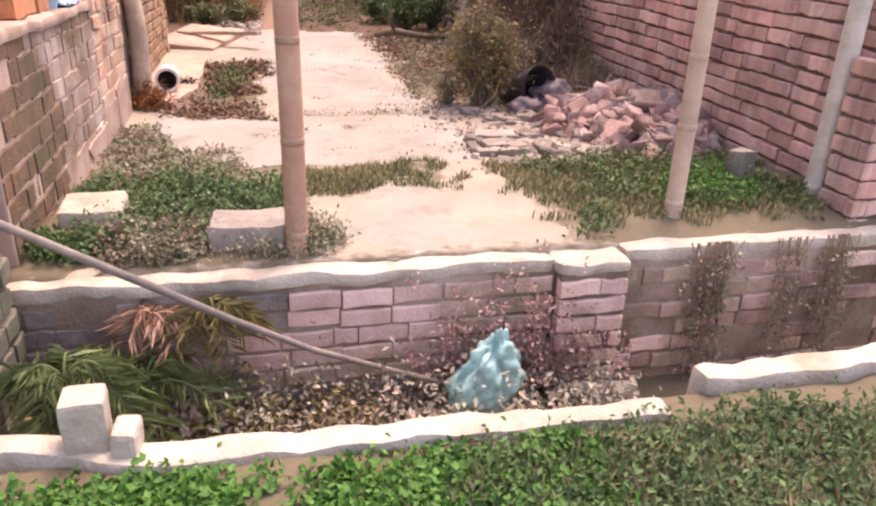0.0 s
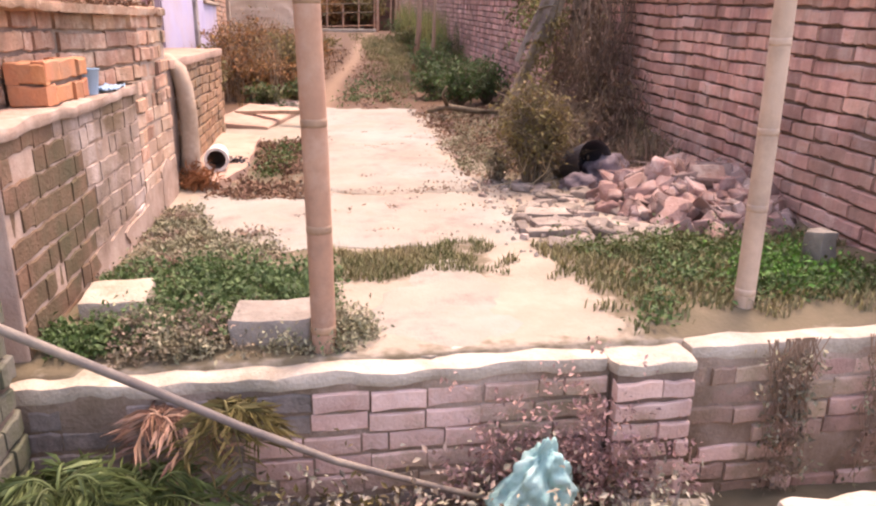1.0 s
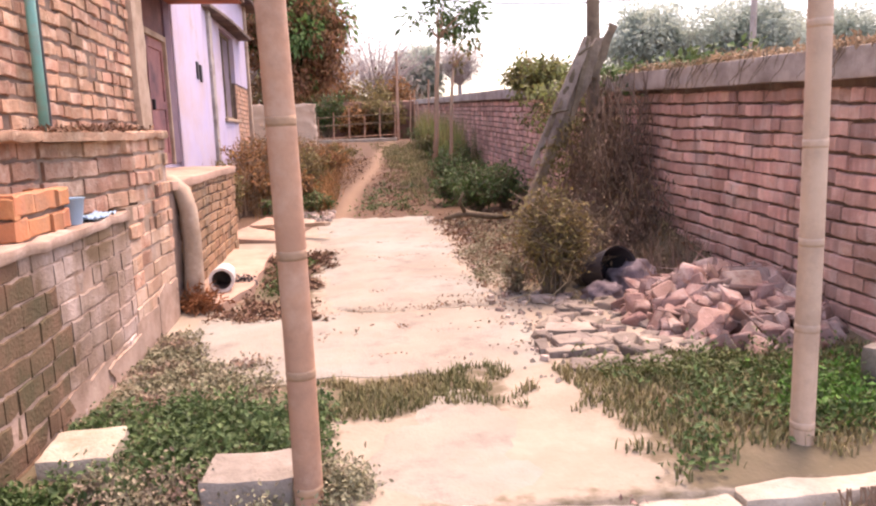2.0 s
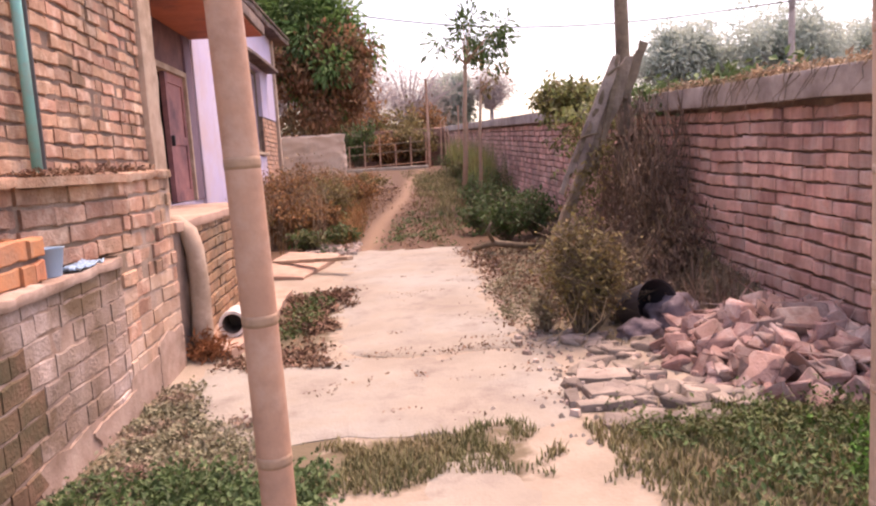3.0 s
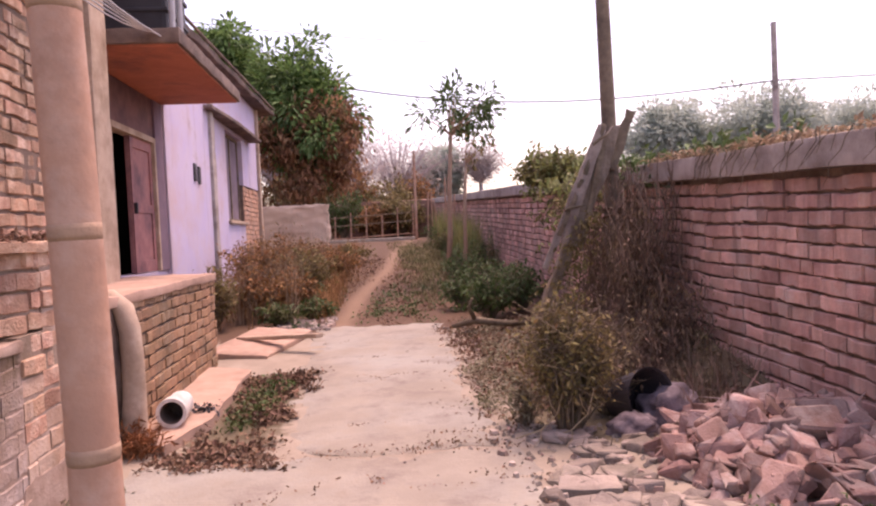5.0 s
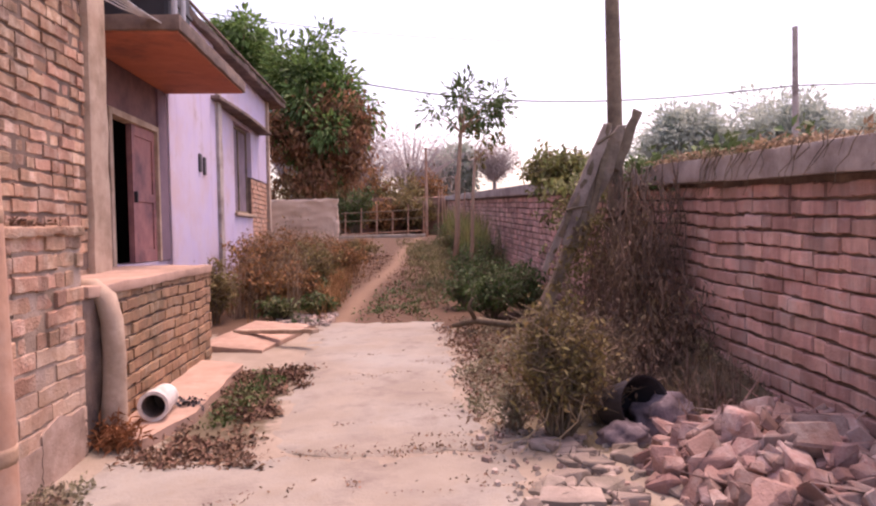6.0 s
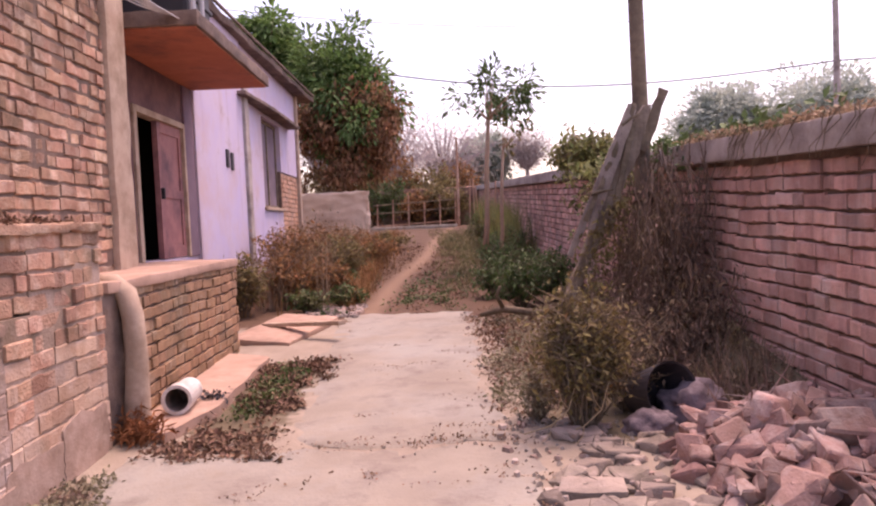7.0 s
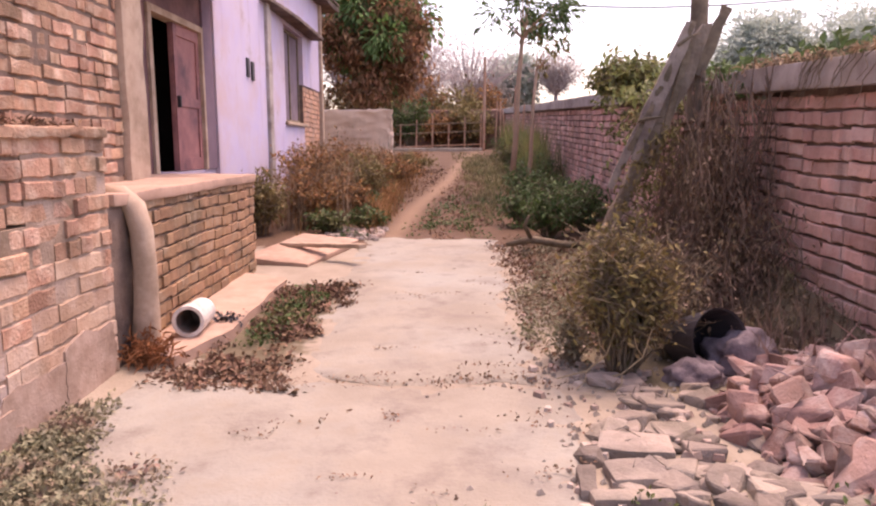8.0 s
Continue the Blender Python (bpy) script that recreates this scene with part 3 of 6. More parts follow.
tagged(apron, "low pinkish concrete apron at the foot of the porch", "apron", kind="structure")


def patch(y0, y1, z0, z1, x, seed, thick=0.012):
    """A flake of plaster left on a wall that faces +x, with a ragged outline."""
    pts = []
    for i in range(44):
        t = 2 * math.pi * i / 44
        q = Vector((math.cos(t), math.sin(t), seed))
        k = 0.85 + 0.28 * noise.noise(q * 1.6) + 0.12 * noise.noise(q * 5)
        c, d = max(-1, min(1, 1.3 * math.cos(t))), max(-1, min(1, 1.3 * math.sin(t)))
        pts.append(((y0 + y1) / 2 + (y1 - y0) / 2 * c * k, (z0 + z1) / 2 + (z1 - z0) / 2 * d * k))
    bm = bmesh.new()
    ring = [bm.verts.new((x, y, z)) for y, z in pts]
    mid = bm.verts.new((x, (y0 + y1) / 2, (z0 + z1) / 2))
    fs = [bm.faces.new((mid, ring[i], ring[(i + 1) % 44])) for i in range(44)]
    ext = bmesh.ops.extrude_face_region(bm, geom=fs)
    for v in [g for g in ext["geom"] if isinstance(g, bmesh.types.BMVert)]:
        v.co.x += thick
    bmesh.ops.recalc_face_normals(bm, faces=bm.faces)
    return bm


def right_wall():
    X, Y0, Y1, S = 3.9, 3.62, 38.0, 0.038
    w = empty("wall_east", X, Y0, 0)
    inv = Matrix.Translation((-X, -Y0, 0))
    core = bmesh.new()
    bmesh.ops.create_cube(core, size=1.0)
    for v in core.verts:
        far = v.co.y > 0
        y = Y1 if far else Y0
        v.co = Vector((X + 0.03 if v.co.x < 0 else X + 0.26, y, -0.3 if v.co.z < 0 else 1.5 + S * y))
    c = part("core", core, M_MORTAR, w)
    c.matrix_parent_inverse = inv
    cope = box_bm(-0.09, 0.34, 0, Y1 - Y0, 0, 0.2, 0.02, 60, 0.012, 4)
    for v in cope.verts:
        y = v.co.y + Y0
        v.co = Vector((X + v.co.x, y, 1.5 + S * y + v.co.z))
    k = part("coping", cope, M_CONC, w, "grey weathered concrete coping")
    k.matrix_parent_inverse = inv
    lay(w, (X, Y1, 0.02 + S * Y1), (0, -1, 0), Y1 - Y0, -0.25, 1.5, M_BRICK, slope=-S, singles=(Y1 - 8.3, Y1 - 4.2, 0.2, 1.7), seed=5, wob=0.012, gap=0.018, ends=0.4, headers=0.32)
    tagged(w, "long weathered red brick boundary wall with concrete coping", "wall", kind="structure")


def ditch_wall():
    w = empty("ditch_wall", 1.5, 3.2, 0)
    inv = Matrix.Translation((-1.5, -3.2, 0))
    p = part("core", box_bm(-1.6, 6.0, 3.134, 3.36, -0.95, -0.06, 0.0), M_LIME, w)
    p.matrix_parent_inverse = inv
    for x0, x1, y0, y1, z1, wear, sd in ((-0.95, 1.665, 3.12, 3.34, -0.02, 0.022, 8), (1.67, 2.06, 3.04, 3.34, -0.03, 0.022, 3), (2.07, 6.0, 3.135, 3.27, -0.004, 0.012, 5)):
        p = part("cap", box_bm(x0, x1, y0, y1, -0.09, z1, 0.022, 60, wear, sd), M_CAP, w, "pale crumbling mortar top")
        p.matrix_parent_inverse = inv
    lay(w, (-0.8, 3.12, 0), (1, 0, 0), 2.47, -0.84, -0.05, M_BRICK_D, course=0.104, singles=(-1, 9, -2, 1), seed=8, headers=0.34, gap=0.013, ends=0.7, wob=0.009, alt=(M_BRICK_DL, lambda c, z: c + 0.9 * noise.noise(Vector((c * 2.0, z * 3.0, 5))) + 0.5 * max(0.0, z + 0.45) < 1.15 or z < -0.68))
    lay(w, (2.07, 3.125, 0), (1, 0, 0), 2.43, -0.84, -0.04, M_BRICK_DR, course=0.106, singles=(-1, 9, -2, 1), seed=9, alt=(M_BRICK_D, lambda c, z: noise.noise(Vector((c * 3.0, z * 4.0, 9))) > 0.12), headers=0.34, wob=0.018, gap=0.015, ends=0.7)
    p = part("pier_core", box_bm(1.685, 2.045, 3.05, 3.2, -0.95, -0.06, 0.0), M_MORTAR, w)
    p.matrix_parent_inverse = inv
    lay(w, (1.68, 3.035, 0), (1, 0, 0), 0.37, -0.84, -0.05, M_BRICK_D, course=0.104, length=0.22, singles=(-1, 9, -2, 1), seed=10, headers=0.1)
    tagged(w, "low brick retaining wall of a ditch with pale cap", "wall", kind="structure")


def kerbs():
    for x0, x1, y0, y1, z1, s in ((-2.6, 1.60, 1.845, 1.96, -0.035, 3), (1.78, 5.2, 1.955, 2.08, -0.005, 6)):
        bm = box_bm(x0, x1, y0, y1, -0.9, z1, 0.028, 70, 0.022, s)
        if x0 < 0:
            for v in bm.verts:
                v.co.y += 0.034 - 0.035 * (v.co.x - 0.5) + 0.30 * min(0.4, max(0.0, -0.12 - v.co.x))
        tagged(part("ditch_kerb", bm, M_CAP), "pale worn cement kerb along the ditch", "kerb", kind="structure")


def left_wall():
    """The house's brick side: a low front wall, a taller block beyond it, a ledge, and the wall above, set back."""
    w = empty("house_side_wall", -0.82, 5.2, 0)
    inv = Matrix.Translation((0.82, -5.2, 0))

    def add(name, bm, m, label=""):
        p = part(name, bm, m, w, label)
        p.matrix_parent_inverse = inv
        return p
    add("low_wall", box_bm(-1.12, -0.8275, 3.35, 5.58, -0.2, 0.93, 0.01), M_PLASTER)
    add("wall_top", box_bm(-1.16, -0.80, 3.33, 5.58, 0.925, 0.985, 0.02, 24, 0.018, 2), M_PLASTER, "worn plaster top")
    add("shelf", box_bm(-1.8, -1.10, 3.3, 5.58, -0.2, 0.93, 0.02), M_PLASTER)
    add("block_core", box_bm(-1.8, -0.829, 5.55, 6.68, -0.2, 1.0, 0.0), M_LIME)
    add("block_core", box_bm(-1.8, -0.833, 5.84, 6.68, 0.99, 1.455, 0.0), M_LIME)
    add("ledge", box_bm(-1.8, -0.79, 5.70, 6.67, 1.44, 1.49, 0.012, 34, 0.034, 3), M_BRICK_L, "rough projecting brick ledge")
    add("ledge", box_bm(-1.8, -0.94, 2.8, 4.74, 1.44, 1.49, 0.012, 20, 0.02, 4), M_BRICK_L, "rough projecting brick ledge")
    add("niche_core", box_bm(-1.8, -1.065, 2.8, 5.58, 0.98, 1.46, 0.0), M_MORTAR)
    # the face bends out from the niche to the block
    add("bend_core", slab_poly([(-1.8, 4.86), (-1.068, 4.86), (-1.064, 4.9), (-0.845, 5.8), (-0.845, 5.86), (-1.8, 5.86)], 1.03, 1.445, 6, jag=0.0), M_LIME)
    lay(w, (-1.05, 4.89, 0), (0.225, 0.91, 0), 0.95, 1.0, 1.46, M_BRICK_L, singles=(-1, 9, 0, 9), seed=18, wob=0.01)
    add("ledge", slab_poly([(-1.8, 4.72), (-0.95, 4.72), (-0.93, 5.0), (-0.79, 5.72), (-1.8, 5.72)], 1.436, 1.487, 8, jag=0.012), M_BRICK_L, "rough projecting brick ledge")
    lay(w, (-1.05, 2.8, 0), (0, 1, 0), 2.1, 1.0, 1.46, M_BRICK_L, singles=(-1, 9, 0, 9), seed=14, wob=0.012)
    add("upper_core", box_bm(-1.8, -1.535, 2.6, 8.51, 0.98, 5.0, 0.0), M_MORTAR)
    lay(w, (-0.82, 3.36, 0), (0, 1, 0), 2.2, -0.05, 0.93, M_BRICK_W, singles=(-1, 9, -1, 9), seed=11, wob=0.002, gap=0.004, alt=(M_BRICK_MOSS, lambda c, z: c + 0.35 * z + 0.45 * noise.noise(Vector((c * 2.2, z * 2.6, 7))) < 1.12))
    lay(w, (-0.82, 5.56, 0), (0, 1, 0), 1.12, 0.78, 1.46, M_BRICK_L, skip=lambda c, z: z > 1.02 and c < 0.24, singles=(-1, 9, 0, 9), seed=12, gap=0.018, ends=0.3, wob=0.012)
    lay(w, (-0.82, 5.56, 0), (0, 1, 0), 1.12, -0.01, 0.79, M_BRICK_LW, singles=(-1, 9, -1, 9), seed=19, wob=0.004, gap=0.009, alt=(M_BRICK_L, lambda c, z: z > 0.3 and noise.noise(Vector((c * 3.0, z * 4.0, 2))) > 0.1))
    lay(w, (-1.52, 2.6, 0), (0, 1, 0), 5.9, 1.05, 5.0, M_BRICK_L, singles=(3.2, 9, 1.0, 3.1), seed=13, gap=0.019, ends=0.25, wob=0.013)
    for i, (y0, y1, z0, z1) in enumerate(((4.3, 5.1, -0.1, 0.2), (5.5, 6.3, -0.1, 0.26), (6.0, 6.66, -0.1, 0.36), (4.9, 5.7, -0.1, 0.17))):
        add("plaster_flake", patch(y0, y1, z0, z1, -0.833, 20 + i, 0.014 + 0.004 * i), M_PLASTER, "flake of old plaster")
    tagged(w, "old brick side of a house with worn plaster and a ledge", "wall", kind="structure")


def porch():
    w = empty("porch", -0.82, 8.5, 0)
    inv = Matrix.Translation((0.82, -8.5, 0))

    def add(name, bm, m, label=""):
        p = part(name, bm, m, w, label)
        p.matrix_parent_inverse = inv
        return p
    add("floor", box_bm(-2.1, -0.8, 6.72, 9.98, 1.02, 1.10, 0.015, 20, 0.012, 5), M_APRON, "worn plaster porch floor")
    add("core", box_bm(-2.1, -0.84, 6.72, 9.96, -0.2, 1.03, 0.0), M_MORTAR)
    lay(w, (-0.82, 6.98, 0), (0, 1, 0), 2.98, -0.02, 1.03, M_BRICK_P, course=0.098, length=0.235, singles=(-1, 9, -1, 9), seed=15)
    lay(w, (-0.84, 9.965, 0), (-1, 0, 0), 1.2, -0.02, 1.03, M_BRICK_P, course=0.098, length=0.235, singles=(-1, 9, -1, 9), seed=16)
    # plaster drain chute that bulges out towards its foot
    V, F = tube([(-1.0, 6.98, 1.08), (-0.87, 6.97, 1.075), (-0.79, 6.96, 1.0), (-0.745, 6.95, 0.85), (-0.735, 6.95, 0.6), (-0.745, 6.95, 0.35), (-0.755, 6.95, 0.1), (-0.755, 6.94, -0.08)], [0.06, 0.07, 0.076, 0.076, 0.076, 0.08, 0.088, 0.1], 18)
    V = [tuple(Vector(v) + noise.noise_vector(Vector(v) * 9) * 0.024) for v in V]
    c = made("drain_chute", (V, F), M_PLASTER_PIER, w, "rounded plaster drain chute", smooth=True)
    c.matrix_parent_inverse = inv
    # dark strip painted in for the shade between wall and chute
    c = part("back_strip", box_bm(-0.95, -0.838, 6.66, 7.02, -0.2, 1.03, 0.01, 10, 0.01), M_ROOF, w, "dark strip for the shaded gap behind the chute")
    c.matrix_parent_inverse = inv
    tagged(w, "raised brick porch with plaster floor and a drain chute", "porch", kind="structure")


def house():
    w = empty("house_wall", -2.0, 14.0, 0)
    inv = Matrix.Translation((2.0, -14.0, 0))

    def add(name, bm, m, label="", to=None):
        p = part(name, bm, m, to or w, label)
        p.matrix_parent_inverse = inv if to is None else Matrix()
        return p
    Z = 4.9
    # pier that stands on the porch at the end of the brick side
    add("pier", box_bm(-1.85, -1.47, 8.50, 8.90, 1.0, 5.0, 0.02, 14, 0.014, 3), M_PLASTER_PIER, "worn cream plaster pier")
    # wall pieces round the doorway and the window
    add("wall_panel", box_bm(-2.3, -2.02, 8.0, 10.28, -0.2, Z, 0.0), M_REDWASH)
    add("lintel", box_bm(-2.3, -2.02, 10.28, 12.42, 2.94, Z, 0.0), M_REDWASH)
    add("plinth", box_bm(-2.3, -2.02, 10.28, 12.42, -0.2, 1.08, 0.0), M_PURPLE)
    # shade of the recess return is put into this jamb's dark mauve
    add("jamb", box_bm(-2.3, -1.985, 12.04, 12.41, 1.08, Z, 0.012), M_JAMB, "jamb band beside the door, the recess return's shade in its mauve")
    add("lilac_panel", box_bm(-2.3, -1.96, 12.42, 15.22, -0.2, Z, 0.006, 0), M_PURPLE, "lilac limewashed plaster")
    add("pilaster", box_bm(-2.02, -1.9, 15.22, 15.5, -0.1, 4.3, 0.03, 20, 0.012), M_CONC, "dark stained pilaster")
    add("lilac_panel", box_bm(-2.3, -2.0, 15.4, 16.9, -0.2, Z, 0.006, 0), M_PURPLE)
    add("lilac_panel", box_bm(-2.3, -2.0, 16.9, 18.75, -0.2, 1.88, 0.006, 0), M_PURPLE)
    add("lilac_panel", box_bm(-2.3, -2.0, 16.9, 18.75, 3.80, Z, 0.006, 0), M_PURPLE)
    add("lilac_panel", box_bm(-2.3, -2.0, 18.75, 20.8, 2.75, Z, 0.006, 0), M_PURPLE)
    add("end_core", box_bm(-2.3, -2.03, 18.75, 20.8, -0.2, 2.76, 0.0), M_MORTAR)
    lay(w, (-2.01, 18.77, 0), (0, 1, 0), 2.0, -0.1, 2.75, M_BRICK_E, singles=(-1, 9, -1, 9), seed=61)
    add("corner_strip", box_bm(-2.3, -1.93, 20.8, 21.0, -0.2, Z, 0.015, 16, 0.012, 8), M_PLASTER_PIER, "pale plastered corner")
    add("end_wall", box_bm(-7.0, -2.3, 20.7, 21.0, -0.2, Z, 0.01, 0), M_PLASTER_PIER)
    # near-black inner walls: the unlit rooms' darkness is put into their colour
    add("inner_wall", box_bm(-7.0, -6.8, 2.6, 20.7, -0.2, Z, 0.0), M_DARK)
    add("inner_wall", box_bm(-6.8, -1.8, 2.4, 2.6, -0.2, 5.0, 0.0), M_BRICK_L)
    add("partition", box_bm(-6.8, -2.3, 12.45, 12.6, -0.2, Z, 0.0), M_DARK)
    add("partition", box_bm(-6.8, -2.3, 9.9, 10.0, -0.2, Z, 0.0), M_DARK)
    # window: a deep opening with a plain grey shutter
    win = empty("window_1", -2.0, 17.8, 1.88)
    winv = Matrix.Translation((2.0, -17.8, -1.88))
    for a, b, c, d in ((16.9, 16.97, 1.88, 3.80), (18.68, 18.75, 1.88, 3.80), (16.97, 18.68, 3.73, 3.80), (16.97, 18.68, 1.88, 1.95), (17.79, 17.86, 1.95, 3.73)):
        part("window_frame", box_bm(-2.2, -2.1, a, b, c, d, 0.006), M_WOOD, win).matrix_parent_inverse = winv
    for a, b in ((16.97, 17.79), (17.86, 18.68)):
        part("shutter", box_bm(-2.17, -2.13, a, b, 1.95, 3.73, 0.004), M_SHUTTER, win, "grey mauve painted shutter").matrix_parent_inverse = winv
    part("sill", box_bm(-2.25, -1.94, 16.82, 18.85, 1.82, 1.89, 0.012, 12, 0.008), M_PLASTER_PIER, win, "pale worn sill").matrix_parent_inverse = winv
    hood = box_bm(-2.0, -1.70, 14.9, 19.85, 3.88, 3.95, 0.012, 24, 0.016)
    for v in hood.verts:
        v.co.x -= 0.10 * max(0.0, (17.0 - v.co.y) / 2.0)
    part("hood", hood, M_ROOF, win, "thin worn sunshade along the wall").matrix_parent_inverse = winv
    tagged(win, "shuttered window under a thin worn sunshade", "window", kind="structure")
    # door
    door = empty("door_1", -2.0, 11.2, 1.08)
    dinv = Matrix.Translation((2.0, -11.2, -1.08))
    for a, b, c, d in ((10.28, 10.38, 1.08, 2.94), (11.97, 12.04, 1.08, 2.94), (10.38, 11.97, 2.86, 2.94)):
        part("door_frame", box_bm(-2.14, -1.985, a, b, c, d, 0.006), M_PLASTER_PIER, door).matrix_parent_inverse = dinv
    leaf = part("door_leaf", box_bm(-2.1, -2.05, 11.1, 11.97, 1.09, 2.86, 0.006), M_DOOR, door, "red-brown wooden door leaf, the other one open")
    leaf.matrix_parent_inverse = dinv
    for a, b, c, d in ((11.1, 11.2, 1.09, 2.86), (11.87, 11.97, 1.09, 2.86), (11.2, 11.87, 2.72, 2.86), (11.2, 11.87, 1.88, 2.0), (11.2, 11.87, 1.09, 1.25)):
        part("door_rail", box_bm(-2.05, -2.03, a, b, c, d, 0.004), M_DOOR, door).matrix_parent_inverse = dinv
    part("handle", box_bm(-2.03, -1.985, 11.12, 11.16, 1.86, 2.0, 0.008), M_BLACK, door, "dark iron handle").matrix_parent_inverse = dinv
    tagged(door, "doorway with one red-brown leaf shut and one open", "door", kind="structure")
    # roof and canopy
    bm = box_bm(-7.2, -1.85, 8.6, 22.0, Z, Z + 0.13, 0.02, 40, 0.03, 7)
    for v in bm.verts:
        if v.co.x > -3:
            v.co.x += 0.026 * (v.co.y - 14.0) + 0.05 * noise.noise(Vector((0, v.co.y * 1.7, 2)))
    roof = part("roof_slab", bm, M_ROOF)
    tagged(roof, "weathered concrete roof slab with ragged edge", "roof", kind="structure")
    can = empty("canopy", -1.45, 10.9, 3.42)
    cinv = Matrix.Translation((1.45, -10.9, -3.42))
    f = part("canopy_slab", box_bm(-2.02, -0.86, 9.22, 12.48, 3.50, 3.65, 0.012, 20, 0.014, 4), M_ROOF, can, "concrete top and edge")
    f.matrix_parent_inverse = cinv
    f = part("soffit", box_bm(-2.0, -0.90, 9.27, 12.43, 3.48, 3.502, 0.004), M_SOFFIT, can, "red painted underside")
    f.matrix_parent_inverse = cinv
    tagged(can, "concrete door canopy with red painted underside", "canopy", kind="structure")
    top = part("brick_house_roof", box_bm(-7.0, -1.35, 2.3, 8.95, 5.0, 5.14, 0.02, 20, 0.02, 9), M_CONC)
    tagged(top, "concrete roof slab of the brick house", "roof", kind="structure")
    tagged(w, "lilac and red washed house wall beyond the porch", "wall", kind="structure")


right_wall()
ditch_wall()
kerbs()
left_wall()
porch()
house()


# ---- poles ----
def bamboo(name, base, top, r0, r1, m, label, node_m, step=0.42, cat="pole"):
    p = empty(name, *base)
    n = 26
    b, t = Vector(base), Vector(top)
    pts, rad, nodes = [], [], []
    for i in range(n + 1):
        k = i / n
        q = b.lerp(t, k) + Vector((math.sin(k * 5.1), math.cos(k * 3.7), 0)) * 0.012
        pts.append(q - b)
        rad.append(r0 + (r1 - r0) * k)
    culm = made("culm", tube(pts, rad, 14), m, p, smooth=True)
    L = (t - b).length
    s = 0.25
    while s < L - 0.1:
        k = s / L
        i = min(n - 1, int(k * n))
        q = pts[i].lerp(pts[i + 1], k * n - i)
        d = (t - b).normalized()
        r = r0 + (r1 - r0) * k
        made("node", tube([q - d * 0.018, q - d * 0.006, q + d * 0.006, q + d * 0.018], [r * 1.0, r * 1.022, r * 1.026, r * 1.0], 14), node_m, culm, smooth=True)
        s += step * R.uniform(0.85, 1.15)
    return tagged(p, label, cat)


bamboo("bamboo_pole", (0.407, 3.325, -0.15), (0.335, 3.325, 4.2), 0.055, 0.050, M_BAMBOO, "thick brown bamboo pole set in the ground", M_NODE)
bamboo("bamboo_pole", (2.566, 3.52, -0.15), (2.468, 3.52, 3.9), 0.052, 0.045, M_BAMBOO_PALE, "pale brown bamboo pole leaning slightly in grass", M_BAMBOO_PALE)
bamboo("limewashed_pole", (3.672, 3.70, -0.15), (3.60, 3.70, 3.6), 0.062, 0.055, M_WHITEPOLE, "whitish limewashed pole beside the brick pier", M_WHITEPOLE, step=5)


# ---- rocks, blocks, rubble ----
def chunk_mesh(name, sx, sy, sz, m, n=11, seed=0):
    r = random.Random(seed)
    bm = bmesh.new()
    for i in range(n):
        k = [r.choice((-1, 1)) * r.uniform(0.55, 1.0) if r.random() < 0.8 else r.uniform(-1, 1) for _ in range(3)]
        bm.verts.new((k[0] * sx / 2, k[1] * sy / 2, k[2] * sz / 2))
    bmesh.ops.convex_hull(bm, input=bm.verts)
    for v in [v for v in bm.verts if not v.link_faces]:
        bm.verts.remove(v)
    bmesh.ops.dissolve_limit(bm, angle_limit=0.25, verts=bm.verts, edges=bm.edges)
    bmesh.ops.bevel(bm, geom=bm.edges[:], offset=min(sx, sy, sz) * 0.09, segments=1, affect="EDGES")
    bmesh.ops.triangulate(bm, faces=bm.faces[:])
    for v in bm.verts:
        v.co += noise.noise_vector(v.co * 14 + Vector((seed, 0, 0))) * min(sx, sy, sz) * 0.14
    bmesh.ops.recalc_face_normals(bm, faces=bm.faces)
    me = bpy.data.meshes.new(name)
    bm.to_mesh(me)
    bm.free()
    me.materials.append(m)
    return me


CH = [chunk_mesh("brick_chunk", 0.22, 0.14, 0.10, M_RUBBLE, 13, 20 + i) for i in range(10)] + [chunk_mesh("brick_chunk", 0.14, 0.13, 0.09, M_RUBBLE, 12, 40 + i) for i in range(10)]


def rubble():
    pile = empty("rubble_pile", 3.1, 5.5, 0)
    r = random.Random(5)
    for i in range(300):
        a, d = r.uniform(0, 2 * math.pi), math.sqrt(r.random())
        x, y = 3.30 + 0.66 * d * math.cos(a), 5.62 + 0.95 * d * math.sin(a)
        if x > 3.82:
            continue
        top = 0.27 * max(0.0, 1 - d ** 1.6)
        z = h(x, y) + top * r.uniform(0.55, 1.0) + 0.02
        ob = new("brick_chunk", r.choice(CH))
        ob.parent = pile
        s = r.choice((0.4, 0.55, 0.75, 1.0, 1.2, 1.4))
        ob.matrix_parent_inverse = Matrix.Translation((-3.1, -5.5, 0))
        ob.matrix_basis = pose(x, y, z, r.gauss(0, 38), r.gauss(0, 38), r.uniform(0, 360)) @ Matrix.Scale(s, 4)
    tagged(pile, "heap of broken pinkish bricks against the wall", "rubble")


rubble()

